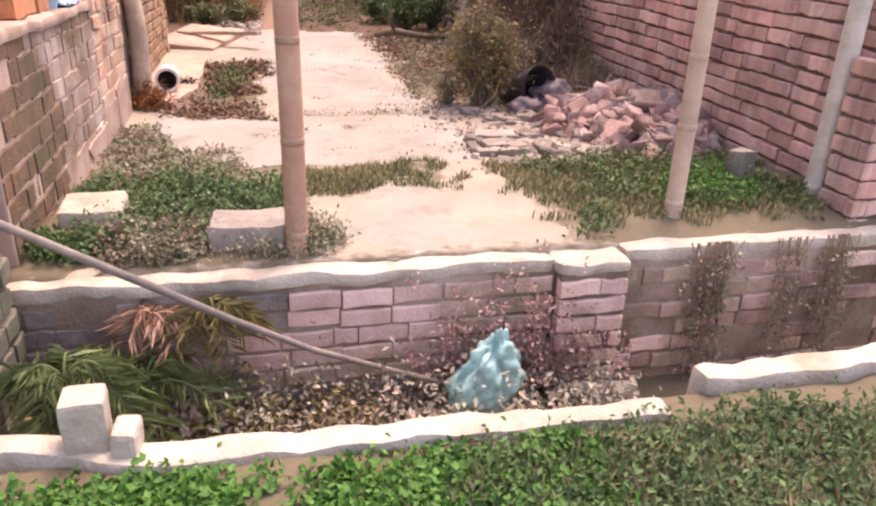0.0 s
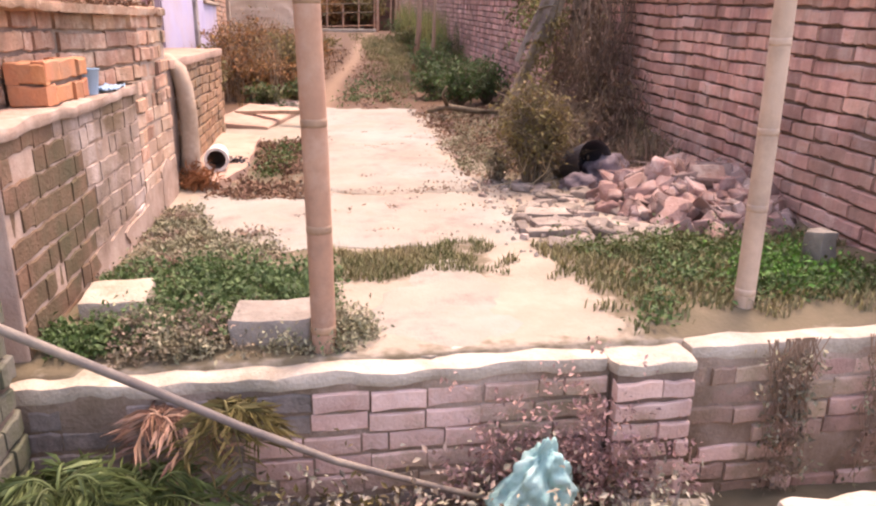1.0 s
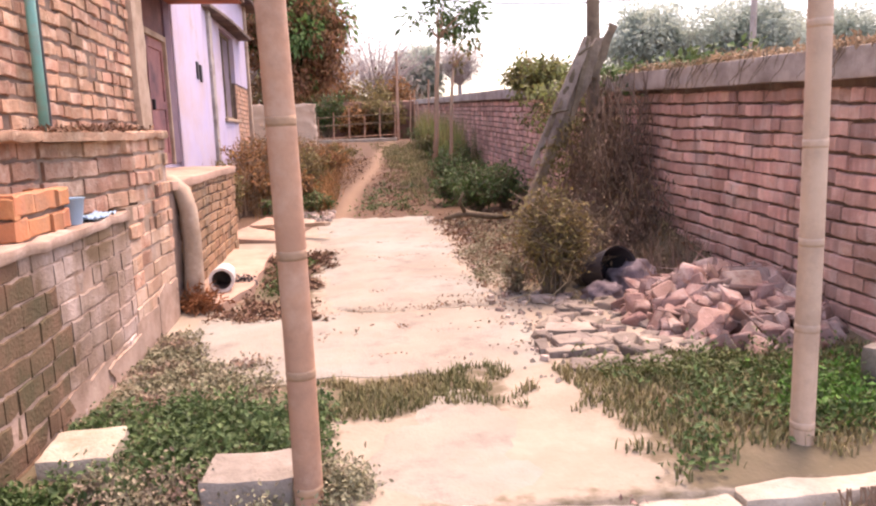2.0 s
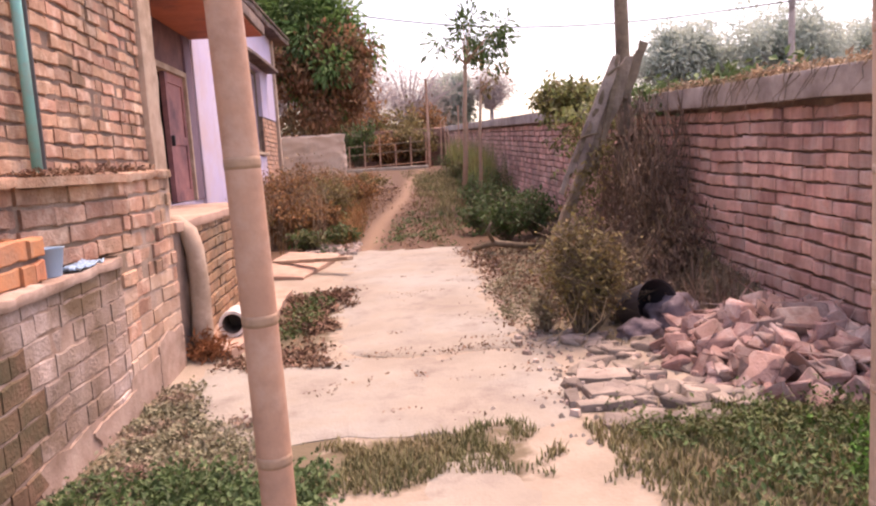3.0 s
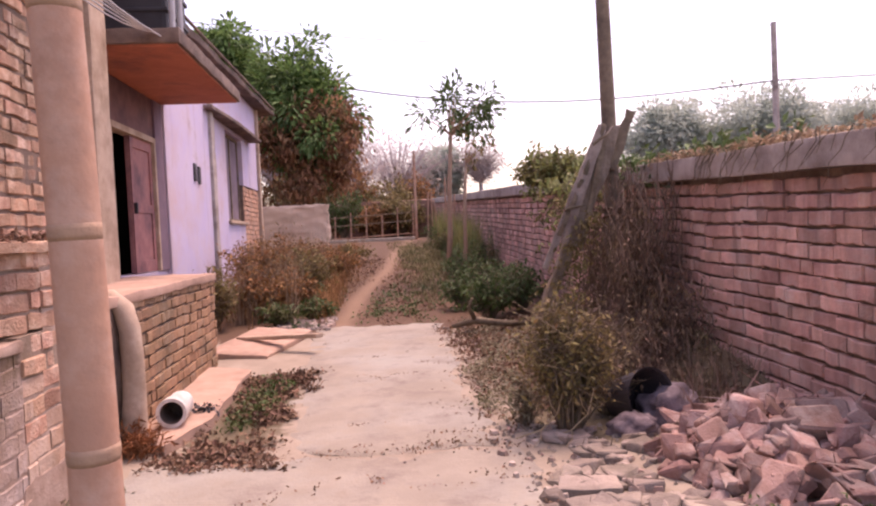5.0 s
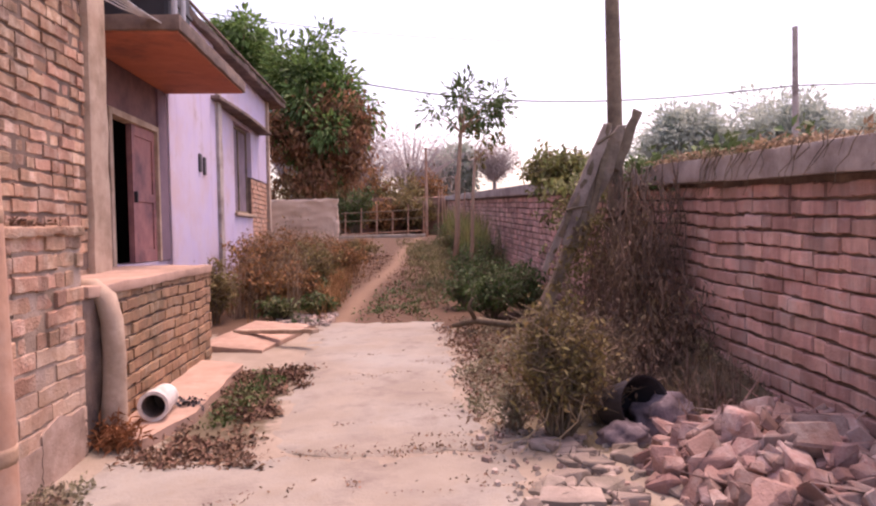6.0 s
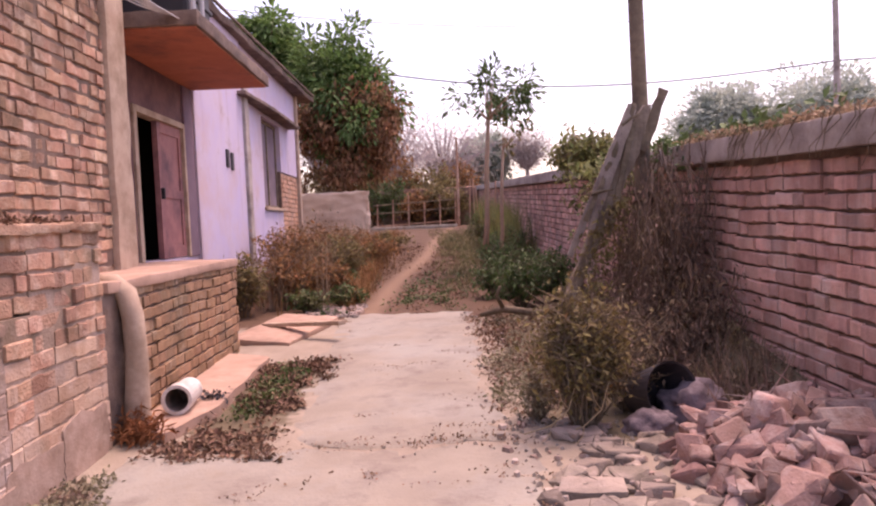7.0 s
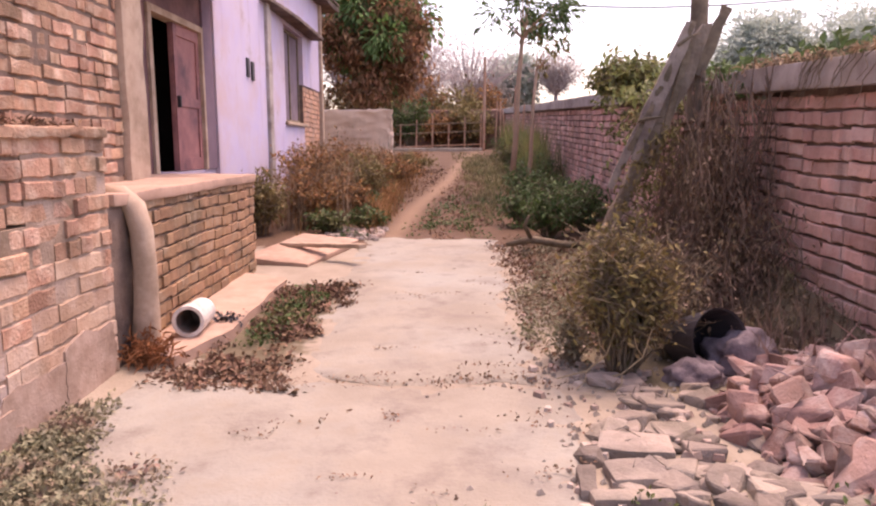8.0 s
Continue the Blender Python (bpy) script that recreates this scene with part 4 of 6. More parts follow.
FLAT = [chunk_mesh("paving_stone", 0.24, 0.17, 0.10, M_FLAT, 18, 60 + i) for i in range(8)]
r = random.Random(9)
for i in range(85):
    x, y = r.uniform(1.92, 2.85), r.uniform(4.6, 6.45)
    if x < 2.15 and y > 5.9 or (x - 1.9) * 1.2 + (y - 4.6) * 0.35 < r.uniform(0, 0.45):
        continue
    ob = new("paving_stone", r.choice(FLAT))
    s = r.uniform(0.4, 1.05)
    ob.matrix_world = pose(x, y, h(x, y) + 0.015, r.uniform(-12, 12), r.uniform(-12, 12), r.uniform(0, 360)) @ Matrix.Scale(s, 4)
    tagged(ob, "grey broken stone lying on the yard", "stone", "loose stones beside the slab")
P = [(r.gauss(2.2, 0.3), r.uniform(4.5, 7.0)) for _ in range(420)]
vf = []
for x, y in P:
    k = r.uniform(0.008, 0.024)
    c = Vector((x, y, h(x, y) + k * 0.5))
    vf.append(([c + Vector(q) * k for q in ((1, 0, -0.4), (-0.5, 0.9, -0.4), (-0.6, -0.8, -0.4), (0.1, 0.1, 0.8), (0.6, 0.6, 0.2), (-0.7, 0.1, 0.3))], [(0, 1, 4), (1, 3, 4), (0, 4, 3), (1, 5, 3), (1, 2, 5), (2, 3, 5), (2, 0, 3)]))
tagged(made("gravel", join(*vf), M_STONE), "small chips of stone and brick on the yard", "gravel", kind="stuff")


def block(name, x, y, z, sx, sy, sz, rz, m, label, seed, wob=0.02):
    bm = box_bm(-sx / 2, sx / 2, -sy / 2, sy / 2, 0, sz, 0.018, 5, wob, seed)
    ob = part(name, bm, m)
    ob.matrix_world = pose(x, y, z, 0, 0, rz)
    return tagged(ob, label, "block")


block("stone_block", -0.60, 3.90, -0.03, 0.31, 0.34, 0.15, 4, M_CAP, "pale squared stone block among weeds", 3)
block("stone_block", 0.18, 3.50, 0.0, 0.36, 0.27, 0.14, -4, M_STONE, "grey stone block lying at the pole's foot", 7)
block("stone_block", 3.34, 4.02, -0.03, 0.15, 0.13, 0.29, 20, M_STONE, "upright grey stone against the brick wall", 9)
block("kerb_block", -0.292, 2.045, -0.06, 0.128, 0.11, 0.195, 6, M_CAP, "pale square cement block on the kerb", 11, 0.012)
block("kerb_block", -0.176, 2.0, -0.06, 0.082, 0.10, 0.105, -8, M_CAP, "small pale cement block on the kerb", 13, 0.012)


for x, y, sx, sy, rz, sd in ((1.98, 5.02, 0.34, 0.09, 2, 21), (1.83, 5.16, 0.08, 0.26, -6, 22), (2.07, 5.24, 0.28, 0.20, 5, 23), (2.12, 5.52, 0.34, 0.22, -12, 24)):
    tagged(block("edging_stone", x, y, -0.03, sx, sy, 0.065, rz, M_FLAT, "grey flat edging stone sunk beside the slab", sd, 0.012), group="edging stones beside the slab")


st = new("ditch_stone", chunk_mesh("ditch_stone", 0.42, 0.26, 0.22, M_STONE, 16, 77))
st.matrix_world = pose(1.95, 2.9, -0.74, 0, 0, 20)
tagged(st, "grey boulder lying in the ditch", "stone")


def stub(name, x0, x1, y0, y1, z0, z1, m, label, seed):
    w = empty(name, (x0 + x1) / 2, (y0 + y1) / 2, z0)
    inv = Matrix.Translation((-(x0 + x1) / 2, -(y0 + y1) / 2, -z0))
    c = part("core", box_bm(x0 + 0.02, x1 - 0.02, y0 + 0.02, y1 - 0.02, z0, z1 - 0.03, 0.0), M_MORTAR, w)
    c.matrix_parent_inverse = inv
    lay(w, (x0, y0, 0), (1, 0, 0), x1 - x0, z0, z1, m, singles=(-1, 9, -9, 9), seed=seed, length=0.24, headers=0.5)
    lay(w, (x1, y0, 0), (0, 1, 0), y1 - y0, z0, z1, m, singles=(-1, 9, -9, 9), seed=seed + 1, length=0.24, headers=0.5)
    lay(w, (x0, y1, 0), (0, -1, 0), y1 - y0, z0, z1, m, singles=(-1, 9, -9, 9), seed=seed + 2, length=0.24, headers=0.5)
    return tagged(w, label, "pier", kind="structure")


M_ORANGE = mat("fresh_brick", (0.55, 0.24, 0.12), (0.45, 0.18, 0.09), 8, (0.35, 0.2, 0.13), 3, rnd=0.2, bump=0.5)
stub("pier_near_wall", 3.63, 4.2, 3.34, 3.62, -0.1, 0.92, M_BRICK, "broken brick pier at the end of the wall", 31)
stub("pier_by_ditch", -1.3, -0.78, 2.72, 3.1, -0.85, 0.42, M_DAMP, "damp dark grey pier at the ditch's end", 41)
block("broken_brick", -0.84, 2.82, 0.42, 0.18, 0.2, 0.09, 10, M_ORANGE, "orange broken brick on the pier", 17)
block("broken_brick", 3.86, 3.42, 0.9, 0.24, 0.12, 0.08, 15, M_ORANGE, "orange broken brick on the pier", 18)
stub("brick_stack", -1.04, -0.86, 4.1, 4.72, 0.98, 1.19, M_ORANGE, "low stack of orange bricks on the shelf", 51)

# bamboo handrail that slants down into the ditch
rail = made("slanting_pole", tube([(-1.25, 2.58, 0.84), (-0.63, 2.68, 0.449), (-0.2, 2.75, 0.155), (0.11, 2.80, -0.06), (0.435, 2.85, -0.265), (0.8, 2.91, -0.45), (1.2, 2.97, -0.64)], [0.018, 0.0175, 0.017, 0.016, 0.015, 0.013, 0.012], 10), M_POLE, smooth=True)
tagged(rail, "thin grey wooden pole slanting down into the ditch", "pole")


# ---- small things ----
def pipe():
    p = empty("drain_pipe", -0.57, 7.2, 0.175)
    a, b = Vector((0, 0, 0)), Vector((-0.03, 0.38, -0.01))
    V, F = [], []
    n = 24
    d = (b - a).normalized()
    s = d.cross(Vector((0, 0, 1))).normalized()
    t = s.cross(d)
    for q, rr in ((a, 0.10), (b, 0.10), (b, 0.086), (a, 0.086)):
        for k in range(n):
            w = 2 * math.pi * k / n
            V.append(q + (s * math.cos(w) + t * math.sin(w)) * rr)
    for j in range(4):
        for k in range(n):
            F.append((j * n + k, j * n + (k + 1) % n, ((j + 1) % 4) * n + (k + 1) % n, ((j + 1) % 4) * n + k))
    made("tube", (V, F), M_PVC, p, smooth=False)
    c = a + d * 0.03
    V, F = [], []
    for q, rr in ((a - d * 0.004, 0.112), (a + d * 0.13, 0.112), (a + d * 0.13, 0.10), (a - d * 0.004, 0.088)):
        for k in range(n):
            w = 2 * math.pi * k / n
            V.append(q + (s * math.cos(w) + t * math.sin(w)) * rr)
    for j in range(4):
        for k in range(n):
            F.append((j * n + k, j * n + (k + 1) % n, ((j + 1) % 4) * n + (k + 1) % n, ((j + 1) % 4) * n + k))
    made("socket", (V, F), M_PVC, p, "thicker pipe socket")
    # dark inner lining stands in for the shade inside the pipe
    V, F = [], []
    for q in (a + d * 0.012, a + d * 0.36):
        for k in range(n):
            w = 2 * math.pi * k / n
            V.append(q + (s * math.cos(w) + t * math.sin(w)) * 0.083)
    F = [(k, (k + 1) % n, n + (k + 1) % n, n + k) for k in range(n)] + [tuple(range(n, 2 * n))]
    made("bore", (V, F), M_ROOF, p, "shade inside the pipe, put in as a dark lining")
    tagged(p, "short white plastic drain pipe lying on the apron", "pipe")


pipe()


def bag():
    bm = bmesh.new()
    bmesh.ops.create_icosphere(bm, subdivisions=5, radius=1.0)
    for v in bm.verts:
        c = v.co.copy()
        k = (c.z + 1) / 2
        w = 1.0 - 0.78 * k ** 0.8
        q = Vector((c.x * 0.26 * w - 0.06 * (1 - k), c.y * 0.16 * w, (k ** 0.9) * 0.42))
        f = noise.noise(c * 2.2) * 0.05 + noise.noise(c * 6) * 0.022
        v.co = q + c * f
    ob = part("plastic_bag", bm, M_BAG, smooth=True)
    ob.matrix_world = pose(1.32, 2.93, -0.76, 4, 0, 12) @ Matrix.Scale(1.12, 4)
    tagged(ob, "crumpled teal and white plastic bag in the ditch", "bag")


bag()


def sack(name, x, y, z, sx, sy, sz, m, label, seed):
    bm = bmesh.new()
    bmesh.ops.create_icosphere(bm, subdivisions=4, radius=1.0)
    for v in bm.verts:
        c = v.co.copy()
        f = 1 + 0.34 * noise.noise(c * 1.6 + Vector((seed, 0, 0))) + 0.2 * noise.noise(c * 3.6 + Vector((0, seed, 0))) + 0.07 * noise.noise(c * 10)
        v.co = Vector((c.x * sx * f, c.y * sy * f, max(-0.25, c.z) * sz * f + 0.25 * sz))
    ob = part(name, bm, m, smooth=True)
    ob.matrix_world = pose(x, y, z)
    return tagged(ob, label, "sack")


sack("cement_sack", 3.1, 6.72, h(3.1, 6.72) - 0.03, 0.24, 0.2, 0.2, M_CLOTH, "slumped grey sack beside the dry bush", 3)
sack("cement_sack", 2.74, 6.5, h(2.74, 6.5) - 0.02, 0.19, 0.14, 0.12, M_CLOTH, "small grey sack beside the dry bush", 6)


# black bucket shape added to stand for the dark hollow beside the sacks
def bucket():
    p = empty("black_bucket", 2.93, 6.62, 0.2)
    n = 26
    V, F = [], []
    for q, rr in ((0.0, 0.21), (0.36, 0.15), (0.35, 0.14), (0.01, 0.198)):
        for k in range(n):
            w = 2 * math.pi * k / n
            V.append((math.cos(w) * rr, q, math.sin(w) * rr))
    for j in range(3):
        for k in range(n):
            F.append((j * n + k, j * n + (k + 1) % n, (j + 1) * n + (k + 1) % n, (j + 1) * n + k))
    F.append(tuple(range(2 * n, 3 * n)))
    F += [(3 * n + k, 3 * n + (k + 1) % n, (k + 1) % n, k) for k in range(n)]
    made("body", (V, F), M_BLACK, p, smooth=False)
    p.rotation_euler = (radians(-14), 0, radians(20))
    tagged(p, "black bucket shape put in for a dark hollow", "bucket")


bucket()
bucket_b = empty("blue_bucket", -1.14, 5.05, 0.985)
V, F = [], []
for q, rr in ((0.0, 0.06), (0.14, 0.08), (0.145, 0.086), (0.14, 0.075), (0.012, 0.055)):
    for k in range(24):
        w = 2 * math.pi * k / 24
        V.append((math.cos(w) * rr, math.sin(w) * rr, q))
for j in range(4):
    F += [(j * 24 + k, j * 24 + (k + 1) % 24, (j + 1) * 24 + (k + 1) % 24, (j + 1) * 24 + k) for k in range(24)]
F.append(tuple(range(96, 120)))
made("pail", (V, F), M_BLUE, bucket_b, smooth=True)
bucket_b.location = (-0.915, 4.86, 0.985)
tagged(bucket_b, "small blue plastic bucket on the shelf", "bucket")
bm = bmesh.new()
bmesh.ops.create_grid(bm, x_segments=18, y_segments=24, size=0.5)
for v in bm.verts:
    v.co = Vector((v.co.x * 0.12, v.co.y * 0.36, 0.02 + 0.02 * noise.noise(v.co * 9) + 0.012 * noise.noise(v.co * 23)))
bmesh.ops.solidify(bm, geom=bm.faces[:], thickness=0.006)
cloth = part("blue_cloth", bm, M_BLUE, smooth=True)
cloth.location = (-0.87, 5.12, 0.985)
tagged(cloth, "crumpled pale blue plastic sheet on the low wall", "sheet")

teal = made("teal_pipe", tube([(-1.45, 6.03, 1.485), (-1.45, 6.03, 2.4), (-1.45, 6.03, 5.0)], 0.034, 12), M_TEAL, smooth=True)
tagged(teal, "teal painted pipe on the brick wall", "pipe")
tagged(made("black_cable", tube([(-1.475, 6.16, 1.485), (-1.475, 6.17, 3), (-1.475, 6.16, 5.0)], 0.026, 8), M_WIRE), "black cable beside the teal pipe", "cable")

tank = empty("water_tank", -1.45, 10.2, 3.64)
tinv = Matrix.Translation((1.45, -10.2, -3.56))
for nm, bm in (("body", box_bm(-1.85, -1.12, 9.75, 10.6, 3.57, 4.5, 0.05)), ("lid", box_bm(-1.88, -1.09, 9.72, 10.63, 4.5, 4.56, 0.02)), ("rib", box_bm(-1.87, -1.10, 9.73, 10.62, 3.9, 3.95, 0.015)), ("rib", box_bm(-1.87, -1.10, 9.73, 10.62, 4.2, 4.25, 0.015))):
    part(nm, bm, M_TANK, tank).matrix_parent_inverse = tinv
for i, (x, y) in enumerate(((-1.04, 9.66), (-1.02, 9.9))):
    tagged(made("vent_pipe", tube([(x, y, 3.55), (x + 0.02, y, 5.6)], 0.03, 8), M_CABLE), "thin pale upright pipe on the canopy", "pipe", "pipes on the canopy")
tagged(made("roof_rod", tube([(-1.9, 9.6, 5.06), (-1.8, 15.0, 5.06), (-1.62, 21.9, 5.06)], 0.03, 6), M_ROOF), "dark iron rod along the roof's edge", "rod")
tagged(tank, "dark square tank on the door canopy", "tank")
for i in range(5):
    a = Vector((-1.42 + 0.02 * i, 6.2 + 0.1 * i, 4.0 - 0.1 * i))
    b = Vector((-1.0 - 0.03 * i, 9.62 + 0.03 * i, 3.58 + 0.035 * i))
    pts = [a.lerp(b, t / 8) - Vector((0, 0, 0.18 * math.sin(math.pi * t / 8))) for t in range(9)]
    tagged(made("roof_cable", tube(pts, 0.009, 6), M_CABLE), "pale cable sagging from the wall to the canopy", "cable", "cables over the porch")
for i, (y, z) in enumerate(((14.02, 2.64), (14.3, 2.61))):
    tagged(part("meter_box", box_bm(-2.0, -1.93, y - 0.07, y + 0.07, z - 0.15, z + 0.15, 0.01), M_BLACK), "small dark switch box on the lilac wall", "switch box", "switch boxes")

# step slab at the porch's far end
step = part("ramp_slab", box_bm(-0.4, 0.4, -0.8, 0.8, 0, 0.08, 0.015, 12, 0.012, 4), M_APRON)
step.matrix_world = pose(-0.5, 11.0, 0.08, 3, 4, -14)
tagged(step, "tilted pinkish concrete slab by the porch", "slab")
beam = part("loose_plank", box_bm(-0.06, 0.06, -0.7, 0.7, 0, 0.05, 0.01, 10, 0.008, 6), M_PLASTER_PIER)
beam.matrix_world = pose(-0.25, 10.7, 0.20, -4, 0, 52)
tagged(beam, "short pale plank lying across the slab", "plank")
roots = made("root_clump", leaves(clumps(np.array([[-0.70, 6.80, 0.03]] * 40) + G.normal(size=(40, 3)) * [0.07, 0.06, 0.0], 14, 0.05, 0.12), 0.08, width=0.18), M_RUST)
tagged(roots, "rust-coloured clump of dead roots under the chute", "roots", kind="stuff")


scraps = made("dark_scraps", leaves(clumps(np.array([[-0.44, 7.7, 0.065]] * 14) + G.normal(size=(14, 3)) * [0.05, 0.05, 0.0], 6, 0.025, 0.05), 0.045, width=0.6), M_BLACK)
tagged(scraps, "small heap of black scraps beside the pipe", "scraps", kind="stuff")


def chips(n, x0, x1, y0, y1, a, b, seed):
    """Broken bits of stone lying flat, thinning out towards the slab."""
    r = random.Random(seed)
    V, F = [], []
    for i in range(n):
        x = x1 - (x1 - x0) * r.random() ** 1.6
        y = r.uniform(y0, y1)
        s = r.uniform(a, b)
        k = len(V)
        w = r.uniform(0, 6.3)
        z = max(h(x, y), rise(y)) + 0.004
        for j in range(5):
            t = w + j * 1.2566 + r.uniform(-0.3, 0.3)
            q = s * r.uniform(0.6, 1.2)
            V += [(x + math.cos(t) * q, y + math.sin(t) * q, z - 0.01), (x + math.cos(t) * q * 0.75, y + math.sin(t) * q * 0.75, z + s * r.uniform(0.25, 0.55))]
        F += [(k + 2 * j, k + (2 * j + 2) % 10, k + (2 * j + 3) % 10, k + 2 * j + 1) for j in range(5)]
        F.append(tuple(k + 2 * j + 1 for j in range(5)))
    return V, F


M_CHIP = mat("stone_chips", (0.42, 0.36, 0.31), (0.30, 0.25, 0.21), 8, (0.34, 0.2, 0.16), 3, isl=0.3, bump=0.5)
for q in ((130, 1.75, 2.5, 4.9, 6.9, 0.010, 0.05, 1), (60, 1.75, 2.3, 6.9, 12.0, 0.010, 0.04, 2), (50, 0.0, 1.9, 4.9, 12.0, 0.005, 0.016, 3), (90, -0.5, 0.3, 12.0, 13.2, 0.03, 0.09, 4)):
    tagged(made("stone_chips", chips(*q), M_CHIP), "broken stone chips strewn along the slab", "gravel", kind="stuff")


# ---- plants ----
def foliage(name, vf, m, label, cat="weeds"):
    return tagged(made(name, vf, m), label, cat, kind="stuff")


foliage("clover", leaves(clumps(scatter(2300, -1.7, 1.3, 0.95, 1.83, 0.03, 1), 14, 0.03, 0.035), 0.028, width=0.75, droop=-0.2), M_LEAF_B, "low bright green clover along the kerb")
foliage("clover", leaves(clumps(scatter(420, -1.5, 0.1, 1.45, 1.9, 0.06, 12), 14, 0.03, 0.035), 0.028, width=0.75, droop=-0.2), M_LEAF_B, "low bright green clover along the kerb")
foliage("clover", leaves(clumps(scatter(1700, 0.7, 3.6, 0.8, 1.84, 0.04, 2), 13, 0.04, 0.06), 0.03, width=0.5, droop=-0.2), M_LEAF, "green weeds along the kerb")
foliage("wall_weeds", leaves(clumps(scatter(120, -0.83, -0.5, 3.36, 3.6, 0.12, 13), 12, 0.03, 0.06), 0.032, width=0.5, droop=0.2), M_LEAF_D, "dark weeds at the foot of the low wall", "weeds")
foliage("grass", blades(scatter(3000, 0.5, 3.6, 0.7, 1.82, 0.1, 5), 0.08), M_GRASS, "thin grass along the kerb", "grass")

HOLES = ((-0.79, -0.42, 3.64, 4.10), (-0.03, 0.37, 3.32, 3.66))
foliage("yard_weeds", leaves(clumps(scatter(640, -0.8, 0.55, 3.28, 4.5, 0.16, 7, hole=HOLES), 13, 0.035, 0.09), 0.032, width=0.6, droop=-0.1), M_LEAF, "dense low green weeds on the yard")
foliage("yard_weeds", leaves(clumps(scatter(420, -0.6, 0.75, 3.26, 3.6, 0.14, 8, hole=HOLES), 12, 0.03, 0.11), 0.026, width=0.5), M_LEAF_GREY, "greyish weeds behind the ditch wall")
foliage("yard_weeds", leaves(clumps(scatter(380, -0.8, 0.2, 4.3, 5.4, 0.2, 9), 12, 0.04, 0.05), 0.03, width=0.6), M_LEAF_GREY, "brownish dying weeds on the yard")
foliage("grass", blades(scatter(3300, 0.3, 1.62, 4.15, 4.9, 0.32, 10), 0.05, 0.8, 0.004), M_GRASS, "short olive grass before the slab", "grass")
foliage("grass", blades(scatter(7400, 1.62, 3.9, 3.2, 5.05, 0.22, 11), 0.06, 0.8, 0.005), M_GRASS, "green grass patch on the yard", "grass")
foliage("yard_weeds", leaves(clumps(scatter(480, 1.9, 3.85, 3.35, 5.0, 0.25, 12), 13, 0.045, 0.10), 0.034, width=0.55), M_LEAF_D, "dark green weeds in the grass")
foliage("yard_weeds", leaves(clumps(scatter(160, 2.6, 3.6, 3.6, 4.4, 0.3, 13), 14, 0.045, 0.10), 0.036, width=0.6), M_LEAF_B, "bright green weeds by the pole")
foliage("litter_weeds", leaves(clumps(scatter(380, -0.42, 0.42, 6.8, 9.5, 0.35, 14), 12, 0.04, 0.05), 0.045, width=0.6), M_LITTER, "dead leaves and stalks along the apron", "leaf litter")
foliage("litter_weeds", leaves(clumps(scatter(90, -0.2, 0.2, 7.2, 8.9, 0.2, 15), 14, 0.05, 0.10), 0.04, width=0.55), M_LEAF_D, "green weeds in the litter", "weeds")
foliage("leaf_litter", leaves(clumps(scatter(150, -0.7, 0.35, 6.25, 7.0, 0.25, 16), 9, 0.04, 0.03), 0.05, width=0.5), M_LITTER, "dead leaves at the chute's foot", "leaf litter")
foliage("leaf_litter", leaves(clumps(scatter(330, -0.85, -0.35, 5.0, 6.2, 0.25, 17), 9, 0.04, 0.03), 0.035, width=0.6), M_LEAF_GREY, "dead weeds along the house wall", "leaf litter")


foliage("leaf_litter", leaves(clumps(scatter(420, 1.75, 2.5, 6.6, 12.4, 0.3, 44), 7, 0.05, 0.02), 0.04, width=0.55), M_LITTER, "dead leaves heaped along the slab's edge", "leaf litter")
foliage("leaf_litter", leaves(clumps(scatter(200, 1.8, 2.3, 6.9, 9.5, 0.3, 45), 8, 0.05, 0.10), 0.035, width=0.5), M_LEAF_GREY, "dead grey weeds along the slab's edge", "leaf litter")


def crumbs():
    """Leaves and crumbs on the slabs, thickest along the joint."""
    P = []
    r = random.Random(3)
    for i in range(150):
        if i < 90:
            x, y = r.uniform(0.0, 2.0), 6.36 + r.gauss(0, 0.07)
        elif i < 145:
            x, y = 1.75 + r.gauss(0, 0.14), r.uniform(5.6, 9.5)
        else:
            x, y = r.uniform(0.2, 1.9), r.uniform(4.9, 11.8)
        P.append((x, y, rise(y) + 0.022))
    for i in range(18):
        x, y, a = r.uniform(0.2, 2.0), r.uniform(5.0, 11.5), r.gauss(0, 0.35)
        for k in range(r.randint(4, 14)):
            u = r.gauss(0, 0.11)
            P.append((x + u * math.cos(a), y + u * math.sin(a), rise(y) + 0.02))
    for i in range(170):
        x, y = 2.4 - abs(r.gauss(0, 0.2)), r.uniform(6.5, 12.2)
        P.append((x, y, max(rise(y), h(x, y)) + 0.022))
    P = np.array(P)
    return leaves(np.repeat(P, 2, 0) + G.normal(size=(len(P) * 2, 3)) * [0.025, 0.02, 0.002], 0.02, out=np.tile([0.0, 0.0, 0.0], (len(P) * 2, 1)) + G.normal(size=(len(P) * 2, 3)) * [1, 1, 0.08], width=0.6, droop=0.0)


foliage("fallen_leaves", crumbs(), M_LITTER, "scattered dead leaves on the slabs", "leaf litter")

